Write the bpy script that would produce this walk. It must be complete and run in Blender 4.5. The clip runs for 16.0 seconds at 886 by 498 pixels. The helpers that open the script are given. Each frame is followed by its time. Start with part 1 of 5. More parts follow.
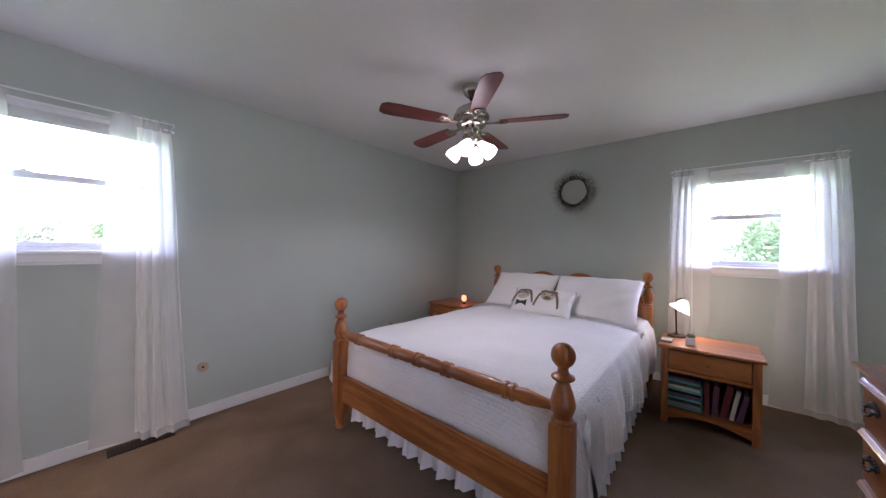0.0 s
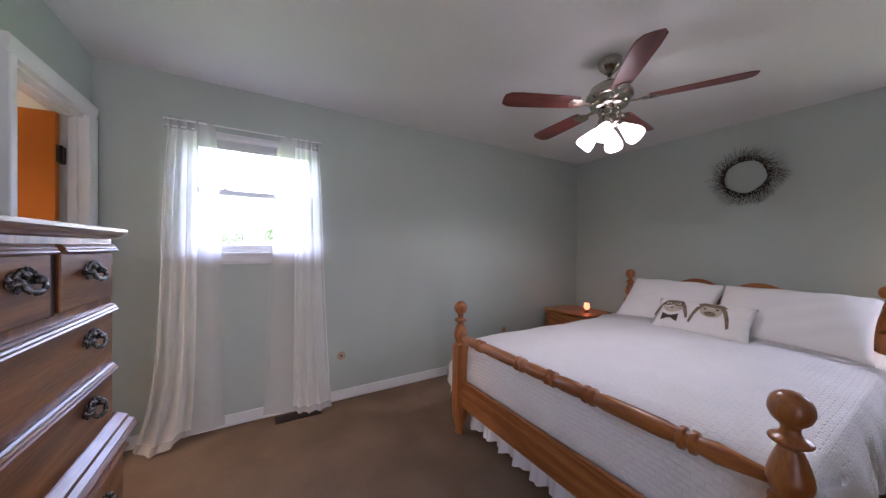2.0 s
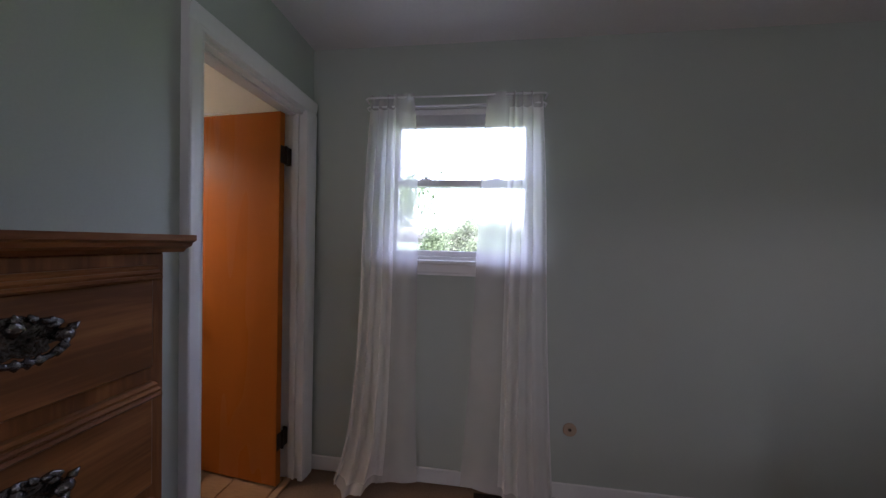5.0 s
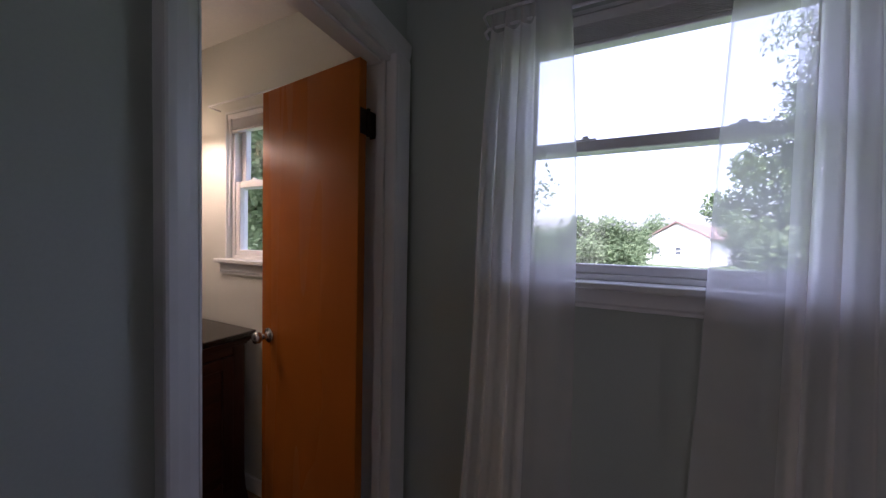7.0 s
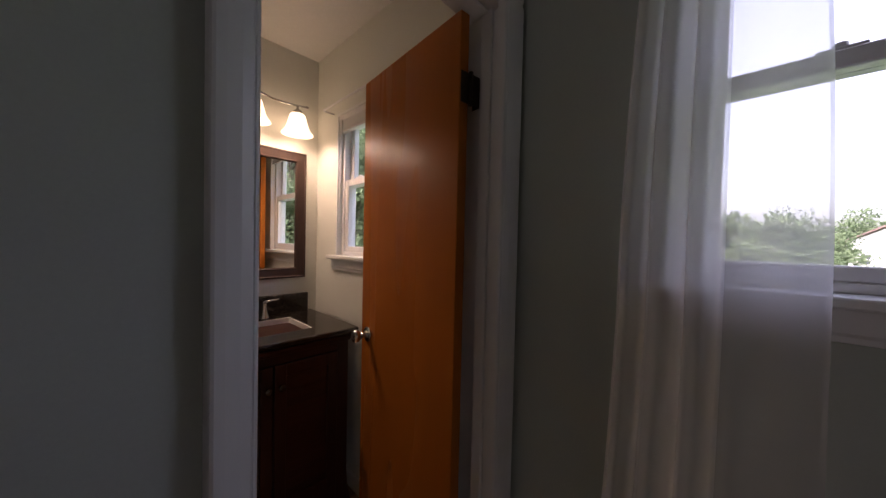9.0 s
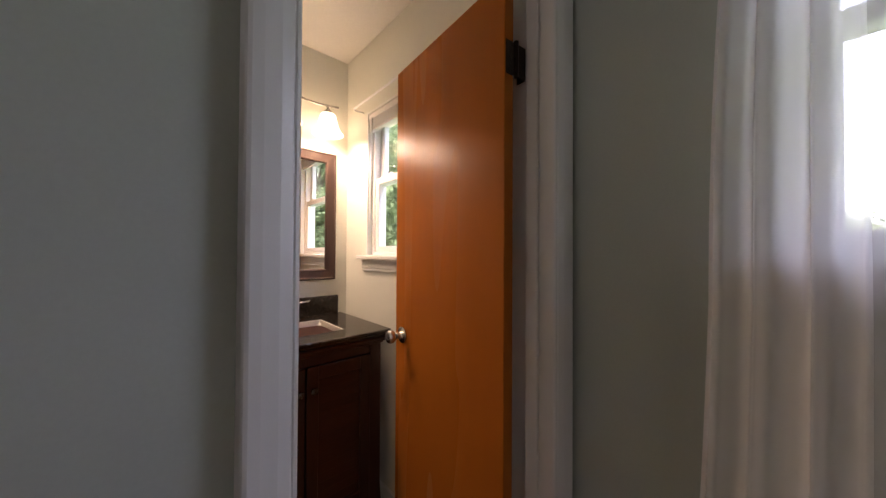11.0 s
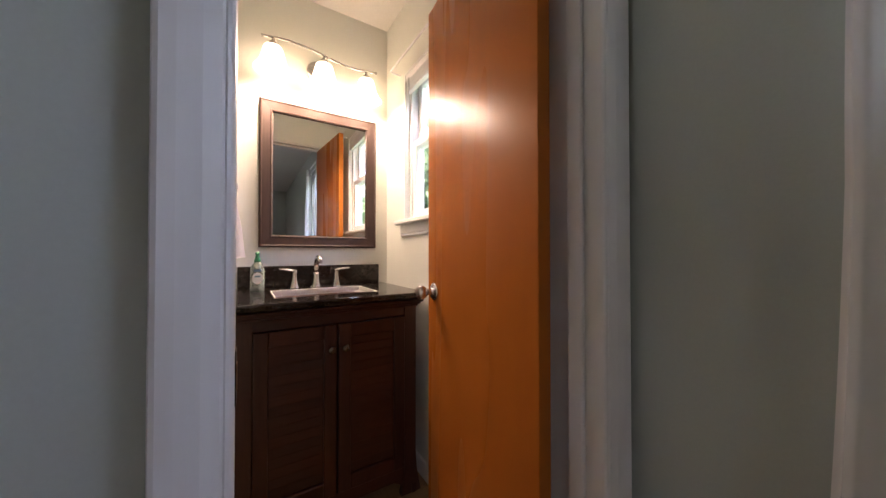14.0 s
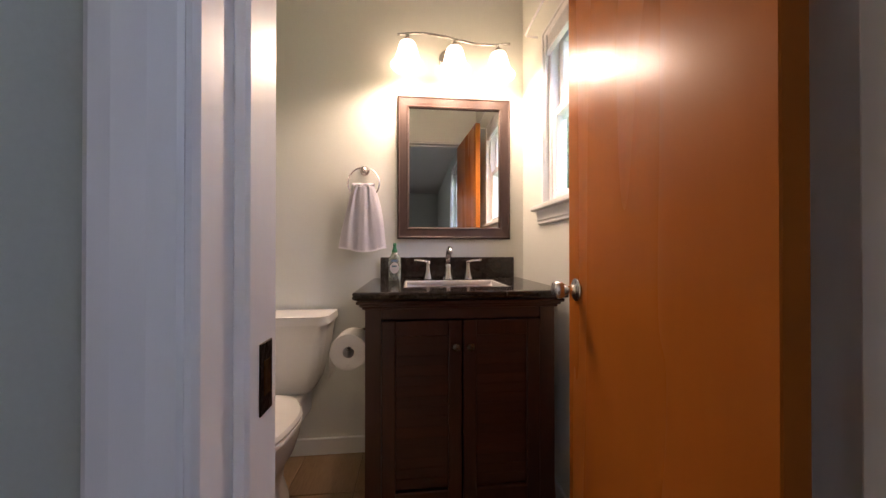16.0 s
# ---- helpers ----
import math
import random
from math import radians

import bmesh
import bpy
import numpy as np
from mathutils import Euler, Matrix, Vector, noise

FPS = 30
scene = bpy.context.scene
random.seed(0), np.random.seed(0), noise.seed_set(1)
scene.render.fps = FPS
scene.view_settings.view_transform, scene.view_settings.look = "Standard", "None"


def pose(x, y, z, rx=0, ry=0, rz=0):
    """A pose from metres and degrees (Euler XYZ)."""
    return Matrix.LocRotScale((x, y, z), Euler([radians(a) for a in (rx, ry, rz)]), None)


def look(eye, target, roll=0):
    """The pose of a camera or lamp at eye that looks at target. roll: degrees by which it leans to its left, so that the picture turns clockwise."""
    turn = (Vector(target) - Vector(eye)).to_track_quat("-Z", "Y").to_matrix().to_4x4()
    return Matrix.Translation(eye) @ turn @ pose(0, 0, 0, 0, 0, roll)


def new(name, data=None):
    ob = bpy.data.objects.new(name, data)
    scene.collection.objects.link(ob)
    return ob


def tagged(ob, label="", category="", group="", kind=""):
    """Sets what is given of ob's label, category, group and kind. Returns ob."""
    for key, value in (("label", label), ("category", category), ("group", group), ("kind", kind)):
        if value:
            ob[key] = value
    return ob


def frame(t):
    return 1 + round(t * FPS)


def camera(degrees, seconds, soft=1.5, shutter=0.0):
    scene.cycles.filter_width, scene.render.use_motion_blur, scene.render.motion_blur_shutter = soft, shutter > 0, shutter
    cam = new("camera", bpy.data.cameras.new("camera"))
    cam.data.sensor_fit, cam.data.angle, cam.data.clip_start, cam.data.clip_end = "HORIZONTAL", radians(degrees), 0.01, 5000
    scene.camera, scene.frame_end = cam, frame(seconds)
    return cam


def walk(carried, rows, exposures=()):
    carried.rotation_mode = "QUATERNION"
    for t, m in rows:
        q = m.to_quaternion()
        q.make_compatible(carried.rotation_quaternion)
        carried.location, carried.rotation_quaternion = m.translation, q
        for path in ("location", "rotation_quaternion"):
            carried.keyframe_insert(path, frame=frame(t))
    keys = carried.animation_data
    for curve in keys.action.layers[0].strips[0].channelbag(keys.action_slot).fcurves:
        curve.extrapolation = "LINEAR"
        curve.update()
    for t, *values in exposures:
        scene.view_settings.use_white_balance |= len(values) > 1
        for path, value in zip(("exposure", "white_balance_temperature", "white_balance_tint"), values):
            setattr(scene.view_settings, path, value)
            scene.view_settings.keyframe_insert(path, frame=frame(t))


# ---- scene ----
cam = camera(109.8, 16.0, soft=1.4)
PATH = [
    (0, (0.872, -2.904, 1.292), (2.39, -1.602, 1.283), 0.5),
    (0.7, (0.855, -2.882, 1.303), (2.222, -1.422, 1.288), 0.4),
    (1.1, (0.844, -2.871, 1.302), (2.093, -1.309, 1.292), 0.4),
    (1.5, (0.855, -2.835, 1.3), (1.994, -1.191, 1.287), 0.4),
    (2.2, (0.864, -2.64, 1.311), (1.864, -0.907, 1.298), 0.4),
    (2.6, (0.875, -2.485, 1.325), (1.862, -0.746, 1.311), 0.3),
    (3, (0.919, -2.362, 1.326), (1.861, -0.597, 1.309), 0.2),
    (3.5, (0.997, -2.19, 1.327), (1.648, -0.299, 1.316), -0.0),
    (4.1, (0.995, -2.01, 1.323), (1.225, -0.024, 1.317), 0.2),
    (6.5, (0.837, -1.207, 1.422), (0.134, 0.662, 1.315), 1.9),
    (7, (0.674, -1.08, 1.373), (-0.159, 0.737, 1.315), 1.2),
    (7.5, (0.613, -1.0, 1.36), (-0.382, 0.735, 1.317), 0.8),
    (8, (0.618, -0.949, 1.368), (-0.545, 0.678, 1.324), 0.8),
    (8.5, (0.59, -0.905, 1.361), (-0.689, 0.632, 1.315), 0.9),
    (9, (0.536, -0.886, 1.332), (-0.841, 0.564, 1.288), 1.3),
    (11.5, (0.425, -0.865, 1.248), (-1.056, 0.479, 1.274), 0.3),
    (12, (0.424, -0.846, 1.227), (-1.074, 0.479, 1.245), 0.4),
    (12.5, (0.428, -0.796, 1.173), (-1.139, 0.446, 1.177), 0.6),
    (13, (0.412, -0.786, 1.105), (-1.222, 0.368, 1.124), 0.1),
    (13.5, (0.415, -0.757, 1.098), (-1.253, 0.345, 1.115), 0.2),
    (14, (0.393, -0.729, 1.072), (-1.3, 0.334, 1.096), 0.0),
    (14.5, (0.399, -0.701, 1.067), (-1.371, 0.23, 1.093), -0.3),
    (15, (0.382, -0.669, 1.06), (-1.49, 0.036, 1.088), -0.4),
    (15.5, (0.353, -0.608, 1.045), (-1.623, -0.305, 1.083), -0.4),
    (16, (0.24, -0.603, 1.039), (-1.751, -0.411, 1.049), 0.0),
]
EXPOSURES = [(0, 5.35, 5650, 33), (3.0, 5.2, 5800, 32), (4.2, 4.5, 5850, 32), (6.4, 3.05, 5750, 35), (8.0, 2.65, 6000, 35), (9.0, 2.65, 6450, 35), (11.4, 4.2, 6700, 30), (12.5, 4.45, 6450, 28), (16, 4.2, 6100, 29)]
walk(cam, [(t, look(eye, target, roll)) for t, eye, target, roll in PATH], EXPOSURES)

# ---- light of the day and the room ----
world = bpy.data.worlds.new("world")
scene.world = world
world.use_nodes = True
wn = world.node_tree.nodes
sky = wn.new("ShaderNodeTexSky")
sky.sky_type = "NISHITA"
sky.sun_disc = False
sky.sun_elevation = radians(52)
sky.sun_rotation = radians(200)
sky.dust_density = 5.0
sky.ozone_density = 1.0
wn["Background"].inputs["Strength"].default_value = 0.13
hazy = wn.new("ShaderNodeHueSaturation")
hazy.inputs["Saturation"].default_value = 0.55
world.node_tree.links.new(sky.outputs[0], hazy.inputs["Color"])
world.node_tree.links.new(hazy.outputs[0], wn["Background"].inputs["Color"])

sun = new("sun", bpy.data.lights.new("sun", "SUN"))
sun.data.energy, sun.data.angle, sun.data.color = 1.2, radians(10), (1.0, 0.97, 0.92)
sun.matrix_world = look((0, -20, 26), (2, 0, 0))

# added fill lamp, unseen, shining in through an assumed entry doorway in the south wall
hall_fill = new("hall_fill_lamp", bpy.data.lights.new("hall_fill_lamp", "AREA"))
hall_fill.data.shape, hall_fill.data.size, hall_fill.data.size_y = "RECTANGLE", 0.78, 1.9
hall_fill.data.energy, hall_fill.data.color = 0.70, (1.0, 0.96, 0.90)
hall_fill.matrix_world = pose(0.58, -4.86, 1.05, -90, 0, 180)

WARM = (1.0, 0.76, 0.48)


def downlight(name, x, y, z, watts, color, soft=0.14, cone=172, blend=0.35):
    """A lamp whose shades throw its light downwards."""
    lamp = new(name, bpy.data.lights.new(name, "SPOT"))
    lamp.data.energy, lamp.data.shadow_soft_size, lamp.data.color = watts, soft, color
    lamp.data.spot_size, lamp.data.spot_blend = radians(cone), blend
    lamp.location = (x, y, z)
    return lamp


def bulb(name, x, y, z, watts, radius=0.025, color=WARM):
    lamp = new(name, bpy.data.lights.new(name, "POINT"))
    lamp.data.energy, lamp.data.shadow_soft_size, lamp.data.color = watts, radius, color
    lamp.location = (x, y, z)
    return lamp


# ---- materials ----
def mat(name, color, rough=0.5, metal=0.0, spec=0.5):
    m = bpy.data.materials.new(name)
    m.use_nodes = True
    b = m.node_tree.nodes["Principled BSDF"]
    b.inputs["Base Color"].default_value = (*color, 1)
    b.inputs["Roughness"].default_value = rough
    b.inputs["Metallic"].default_value = metal
    b.inputs["Specular IOR Level"].default_value = spec
    return m


def varied(name, dark, light, scale, rough=0.6, bump=0.1, bump_scale=None, stretch=(1, 1, 1), metal=0.0,
           rough_span=0.12, fine=0.35, distort=0.0, coarse_detail=4.0, spec=0.5, distance=0.01):
    """Colour between two tones at a coarse and a fine scale, with relief and uneven gloss."""
    m = mat(name, light, rough, metal, spec)
    n, link = m.node_tree.nodes, m.node_tree.links.new
    b = n["Principled BSDF"]
    tc, mp = n.new("ShaderNodeTexCoord"), n.new("ShaderNodeMapping")
    mp.inputs["Scale"].default_value = stretch
    link(tc.outputs["Object"], mp.inputs["Vector"])
    big, small = n.new("ShaderNodeTexNoise"), n.new("ShaderNodeTexNoise")
    for tex, s, d in ((big, scale, coarse_detail), (small, bump_scale or scale * 12, 3.0)):
        tex.inputs["Scale"].default_value, tex.inputs["Detail"].default_value = s, d
        tex.inputs["Distortion"].default_value = distort
        link(mp.outputs[0], tex.inputs["Vector"])
    mix = n.new("ShaderNodeMix")
    mix.data_type = "FLOAT"
    mix.inputs[0].default_value = fine
    link(big.outputs["Fac"], mix.inputs[2]), link(small.outputs["Fac"], mix.inputs[3])
    ramp = n.new("ShaderNodeValToRGB")
    ramp.color_ramp.elements[0].position, ramp.color_ramp.elements[1].position = 0.33, 0.67
    ramp.color_ramp.elements[0].color, ramp.color_ramp.elements[1].color = (*dark, 1), (*light, 1)
    link(mix.outputs[0], ramp.inputs[0]), link(ramp.outputs[0], b.inputs["Base Color"])
    mr = n.new("ShaderNodeMapRange")
    mr.inputs[3].default_value, mr.inputs[4].default_value = max(rough - rough_span, 0.02), min(rough + rough_span, 1)
    link(big.outputs["Fac"], mr.inputs[0]), link(mr.outputs[0], b.inputs["Roughness"])
    bp = n.new("ShaderNodeBump")
    bp.inputs["Strength"].default_value, bp.inputs["Distance"].default_value = bump, distance
    link(small.outputs["Fac"], bp.inputs["Height"]), link(bp.outputs[0], b.inputs["Normal"])
    return m


def wood(name, dark, light, axis, rough=0.32, rings=9.0, coat=0.25, contrast=0.5, pores=130):
    """Flat-sawn timber: long grain along one axis, cathedral figure and pores."""
    m = mat(name, light, rough)
    n, link = m.node_tree.nodes, m.node_tree.links.new
    b = n["Principled BSDF"]
    tc, mp = n.new("ShaderNodeTexCoord"), n.new("ShaderNodeMapping")
    st = [1.0, 1.0, 1.0]
    st["xyz".index(axis)] = 0.09
    mp.inputs["Scale"].default_value = st
    link(tc.outputs["Object"], mp.inputs["Vector"])
    oi = n.new("ShaderNodeObjectInfo")
    add = n.new("ShaderNodeVectorMath")
    add.operation = "MULTIPLY_ADD"
    add.inputs[1].default_value, = ((1, 1, 1),)
    shift = n.new("ShaderNodeVectorMath")
    shift.operation = "SCALE"
    shift.inputs[0].default_value = (7.3, 5.1, 3.7)
    link(oi.outputs["Random"], shift.inputs["Scale"])
    link(mp.outputs[0], add.inputs[0]), link(shift.outputs[0], add.inputs[2])
    fig, pore = n.new("ShaderNodeTexNoise"), n.new("ShaderNodeTexNoise")
    fig.inputs["Scale"].default_value, fig.inputs["Detail"].default_value, fig.inputs["Distortion"].default_value = 3.2, 2.0, 0.6
    pore.inputs["Scale"].default_value, pore.inputs["Detail"].default_value = pores, 4.0
    link(add.outputs[0], fig.inputs["Vector"]), link(add.outputs[0], pore.inputs["Vector"])
    mul = n.new("ShaderNodeMath")
    mul.operation = "MULTIPLY"
    mul.inputs[1].default_value = rings
    link(fig.outputs["Fac"], mul.inputs[0])
    saw = n.new("ShaderNodeMath")
    saw.operation = "PINGPONG"
    saw.inputs[1].default_value = 0.5
    link(mul.outputs[0], saw.inputs[0])
    mix = n.new("ShaderNodeMix")
    mix.data_type = "FLOAT"
    mix.inputs[0].default_value = 0.45
    link(saw.outputs[0], mix.inputs[2]), link(pore.outputs["Fac"], mix.inputs[3])
    ramp = n.new("ShaderNodeValToRGB")
    ramp.color_ramp.elements[0].position, ramp.color_ramp.elements[1].position = 0.45 - contrast * 0.4, 0.45 + contrast * 0.3
    ramp.color_ramp.elements[0].color, ramp.color_ramp.elements[1].color = (*dark, 1), (*light, 1)
    link(mix.outputs[0], ramp.inputs[0]), link(ramp.outputs[0], b.inputs["Base Color"])
    mr = n.new("ShaderNodeMapRange")
    mr.inputs[3].default_value, mr.inputs[4].default_value = rough - 0.08, rough + 0.12
    link(fig.outputs["Fac"], mr.inputs[0]), link(mr.outputs[0], b.inputs["Roughness"])
    bp = n.new("ShaderNodeBump")
    bp.inputs["Strength"].default_value, bp.inputs["Distance"].default_value = 0.12, 0.002
    link(pore.outputs["Fac"], bp.inputs["Height"]), link(bp.outputs[0], b.inputs["Normal"])
    b.inputs["Coat Weight"].default_value, b.inputs["Coat Roughness"].default_value = coat, 0.18
    return m


def glow(name, color, strength, surface=(0.9, 0.88, 0.84)):
    m = mat(name, surface, 0.3)
    b = m.node_tree.nodes["Principled BSDF"]
    b.inputs["Emission Color"].default_value, b.inputs["Emission Strength"].default_value = (*color, 1), strength
    return m


def sheer(name, color, clear):
    """Thin woven voile: part of the light passes straight, part is scattered through the cloth."""
    m = bpy.data.materials.new(name)
    m.use_nodes = True
    n, link = m.node_tree.nodes, m.node_tree.links.new
    n.remove(n["Principled BSDF"])
    out = n["Material Output"]
    dif, tra, tsp = n.new("ShaderNodeBsdfDiffuse"), n.new("ShaderNodeBsdfTranslucent"), n.new("ShaderNodeBsdfTransparent")
    dif.inputs[0].default_value = tra.inputs[0].default_value = (*color, 1)
    a, b = n.new("ShaderNodeMixShader"), n.new("ShaderNodeMixShader")
    a.inputs[0].default_value = 0.56
    link(dif.outputs[0], a.inputs[1]), link(tra.outputs[0], a.inputs[2])
    tc, wv = n.new("ShaderNodeTexCoord"), n.new("ShaderNodeTexNoise")
    wv.inputs["Scale"].default_value, wv.inputs["Detail"].default_value = 9.0, 6.0
    link(tc.outputs["Object"], wv.inputs["Vector"])
    mr = n.new("ShaderNodeMapRange")
    mr.inputs[3].default_value, mr.inputs[4].default_value = clear - 0.03, clear + 0.03
    link(wv.outputs["Fac"], mr.inputs[0]), link(mr.outputs[0], b.inputs[0])
    link(a.outputs[0], b.inputs[1]), link(tsp.outputs[0], b.inputs[2])
    link(b.outputs[0], out.inputs["Surface"])
    return m


def leafy(name, dark, light):
    """Leaves that let some light through; each leaf has its own tone."""
    m = bpy.data.materials.new(name)
    m.use_nodes = True
    n, link = m.node_tree.nodes, m.node_tree.links.new
    n.remove(n["Principled BSDF"])
    geo, ramp = n.new("ShaderNodeNewGeometry"), n.new("ShaderNodeValToRGB")
    ramp.color_ramp.elements[0].color, ramp.color_ramp.elements[1].color = (*dark, 1), (*light, 1)
    link(geo.outputs["Random Per Island"], ramp.inputs[0])
    dif, tra, mx = n.new("ShaderNodeBsdfDiffuse"), n.new("ShaderNodeBsdfTranslucent"), n.new("ShaderNodeMixShader")
    mx.inputs[0].default_value = 0.4
    link(ramp.outputs[0], dif.inputs[0]), link(ramp.outputs[0], tra.inputs[0])
    link(dif.outputs[0], mx.inputs[1]), link(tra.outputs[0], mx.inputs[2]), link(mx.outputs[0], n["Material Output"].inputs["Surface"])
    return m


def pane_glass(name):
    m = bpy.data.materials.new(name)
    m.use_nodes = True
    n, link = m.node_tree.nodes, m.node_tree.links.new
    n.remove(n["Principled BSDF"])
    tsp, gl, mx = n.new("ShaderNodeBsdfTransparent"), n.new("ShaderNodeBsdfGlossy"), n.new("ShaderNodeMixShader")
    gl.inputs["Roughness"].default_value = 0.02
    tsp.inputs[0].default_value = (0.97, 0.98, 0.98, 1)
    mx.inputs[0].default_value = 0.05
    link(tsp.outputs[0], mx.inputs[1]), link(gl.outputs[0], mx.inputs[2])
    link(mx.outputs[0], n["Material Output"].inputs["Surface"])
    return m


WALL = varied("sage_grey_wall_paint", (0.447, 0.505, 0.461), (0.488, 0.548, 0.500), 1.3, 0.62, 0.10, 160, distance=0.002)
BATH_WALL = varied("pale_cream_sage_paint", (0.70, 0.715, 0.665), (0.75, 0.765, 0.715), 1.3, 0.55, 0.10, 160, distance=0.002)
CEIL = varied("ceiling_white_paint", (0.70, 0.69, 0.665), (0.77, 0.76, 0.735), 1.1, 0.8, 0.12, 90, distance=0.003)
TRIM = varied("white_trim_paint", (0.755, 0.772, 0.765), (0.80, 0.815, 0.81), 2.5, 0.34, 0.05, 60, stretch=(1, 1, 0.2), distance=0.002)
VINYL = varied("white_vinyl", (0.78, 0.78, 0.80), (0.86, 0.86, 0.87), 3.0, 0.35, 0.02, 60)
CARPET = varied("tan_carpet", (0.165, 0.113, 0.074), (0.290, 0.207, 0.145), 2.6, 0.97, 1.0, 150, fine=0.5, spec=0.1, distance=0.012)
OAK_X = wood("golden_oak_x", (0.25, 0.080, 0.018), (0.48, 0.190, 0.050), "x")
OAK_Y = wood("golden_oak_y", (0.25, 0.080, 0.018), (0.48, 0.190, 0.050), "y")
OAK_Z = wood("golden_oak_z", (0.25, 0.080, 0.018), (0.48, 0.190, 0.050), "z")
DOAK_X = wood("brown_oak_x", (0.155, 0.054, 0.014), (0.385, 0.158, 0.047), "x", 0.36, 8.0, 0.35, 0.5)
DOAK_Y = wood("brown_oak_y", (0.155, 0.054, 0.014), (0.385, 0.158, 0.047), "y", 0.36, 8.0, 0.2, 0.5)
DOAK_Z = wood("brown_oak_z", (0.155, 0.054, 0.014), (0.385, 0.158, 0.047), "z", 0.36, 8.0, 0.2, 0.5)
BIRCH = wood("amber_birch_door", (0.372, 0.110, 0.0125), (0.425, 0.131, 0.0165), "z", 0.25, 3.0, 0.0, 1.4, 45)
BIRCH.node_tree.nodes["Principled BSDF"].inputs["Specular IOR Level"].default_value = 0.14
ESP_Y = wood("espresso_wood_y", (0.024, 0.0062, 0.0035), (0.064, 0.0175, 0.008), "y", 0.36, 5.0, 0.1, 0.9)
ESP_Z = wood("espresso_wood_z", (0.024, 0.0062, 0.0035), (0.064, 0.0175, 0.008), "z", 0.36, 5.0, 0.1, 0.9)
MFRAME = wood("walnut_mirror_frame", (0.026, 0.011, 0.0075), (0.060, 0.027, 0.017), "z", 0.5, 7.0, 0.0, 0.9)
BLADE = wood("reddish_blade", (0.10, 0.022, 0.016), (0.20, 0.050, 0.035), "x", 0.4, 6.0, 0.1)
GRANITE = varied("black_granite", (0.006, 0.005, 0.005), (0.030, 0.022, 0.018), 60, 0.12, 0.0, 400, fine=0.6, rough_span=0.04)
CLOTH = varied("white_quilt", (0.83, 0.825, 0.82), (0.885, 0.88, 0.87), 5, 0.92, 0.45, 60, distance=0.008, spec=0.2)


def quilted(m):
    """Adds rows of channel stitching, laid along the cloth itself, to its relief."""
    n, link = m.node_tree.nodes, m.node_tree.links.new
    tc, br = n.new("ShaderNodeTexCoord"), n.new("ShaderNodeTexBrick")
    br.inputs["Scale"].default_value = 1.0
    br.inputs["Brick Width"].default_value, br.inputs["Row Height"].default_value = 0.042, 0.023
    br.inputs["Mortar Size"].default_value, br.inputs["Mortar Smooth"].default_value = 0.004, 1.0
    link(tc.outputs["UV"], br.inputs["Vector"])
    old = n["Bump"]
    b2 = n.new("ShaderNodeBump")
    b2.inputs["Strength"].default_value, b2.inputs["Distance"].default_value = 0.5, 0.005
    b2.invert = True
    link(br.outputs["Fac"], b2.inputs["Height"]), link(old.outputs[0], b2.inputs["Normal"])
    link(b2.outputs[0], n["Principled BSDF"].inputs["Normal"])


quilted(CLOTH)
LINEN = varied("white_pillow_cotton", (0.80, 0.78, 0.755), (0.86, 0.84, 0.815), 4, 0.9, 0.25, 140, spec=0.2, distance=0.003)
SKIRT = varied("white_ruffle_cotton", (0.70, 0.72, 0.78), (0.80, 0.81, 0.85), 6, 0.92, 0.2, 120, spec=0.2, distance=0.003)
TOWEL = varied("white_terry", (0.82, 0.79, 0.85), (0.88, 0.86, 0.90), 8, 0.95, 0.7, 260, spec=0.1, distance=0.004)
VOILE = sheer("white_voile", (0.95, 0.94, 0.94), 0.52)
VOILE_DEEP = sheer("gathered_white_voile", (0.97, 0.96, 0.96), 0.25)
GLASS = pane_glass("clear_pane")
NICKEL = varied("brushed_nickel", (0.52, 0.51, 0.50), (0.66, 0.65, 0.64), 20, 0.25, 0.05, 300, metal=1.0, rough_span=0.08)
FANMETAL = varied("antique_nickel", (0.36, 0.33, 0.28), (0.52, 0.48, 0.41), 14, 0.2, 0.05, 200, metal=1.0, rough_span=0.08)
PEWTER = varied("dark_pewter", (0.020, 0.018, 0.017), (0.26, 0.25, 0.24), 60, 0.22, 0.3, 200, metal=0.9)
BRONZE = varied("dark_bronze", (0.020, 0.014, 0.010), (0.060, 0.040, 0.026), 30, 0.38, 0.2, 150, metal=0.8)
PORCELAIN = varied("white_porcelain", (0.82, 0.81, 0.79), (0.86, 0.85, 0.83), 2, 0.12, 0.0, 30, rough_span=0.04)
PAPER = varied("white_tissue", (0.76, 0.75, 0.73), (0.83, 0.82, 0.80), 12, 0.95, 0.3, 160, spec=0.1)
MIRROR = mat("silvered_glass", (0.86, 0.87, 0.86), 0.01, 1.0)
FLOOR_TILE = varied("tan_wood_look_tile", (0.23, 0.135, 0.065), (0.38, 0.25, 0.135), 3.0, 0.4, 0.15, 60, stretch=(0.35, 2.2, 1))
GROUT = varied("brown_grout", (0.21, 0.13, 0.07), (0.27, 0.175, 0.095), 20, 0.9, 0.3, 120)
BRASS = varied("worn_brass", (0.10, 0.05, 0.015), (0.30, 0.17, 0.06), 60, 0.35, 0.1, 200, metal=1.0)
BLACK = mat("black_gap", (0.01, 0.008, 0.007), 0.8)

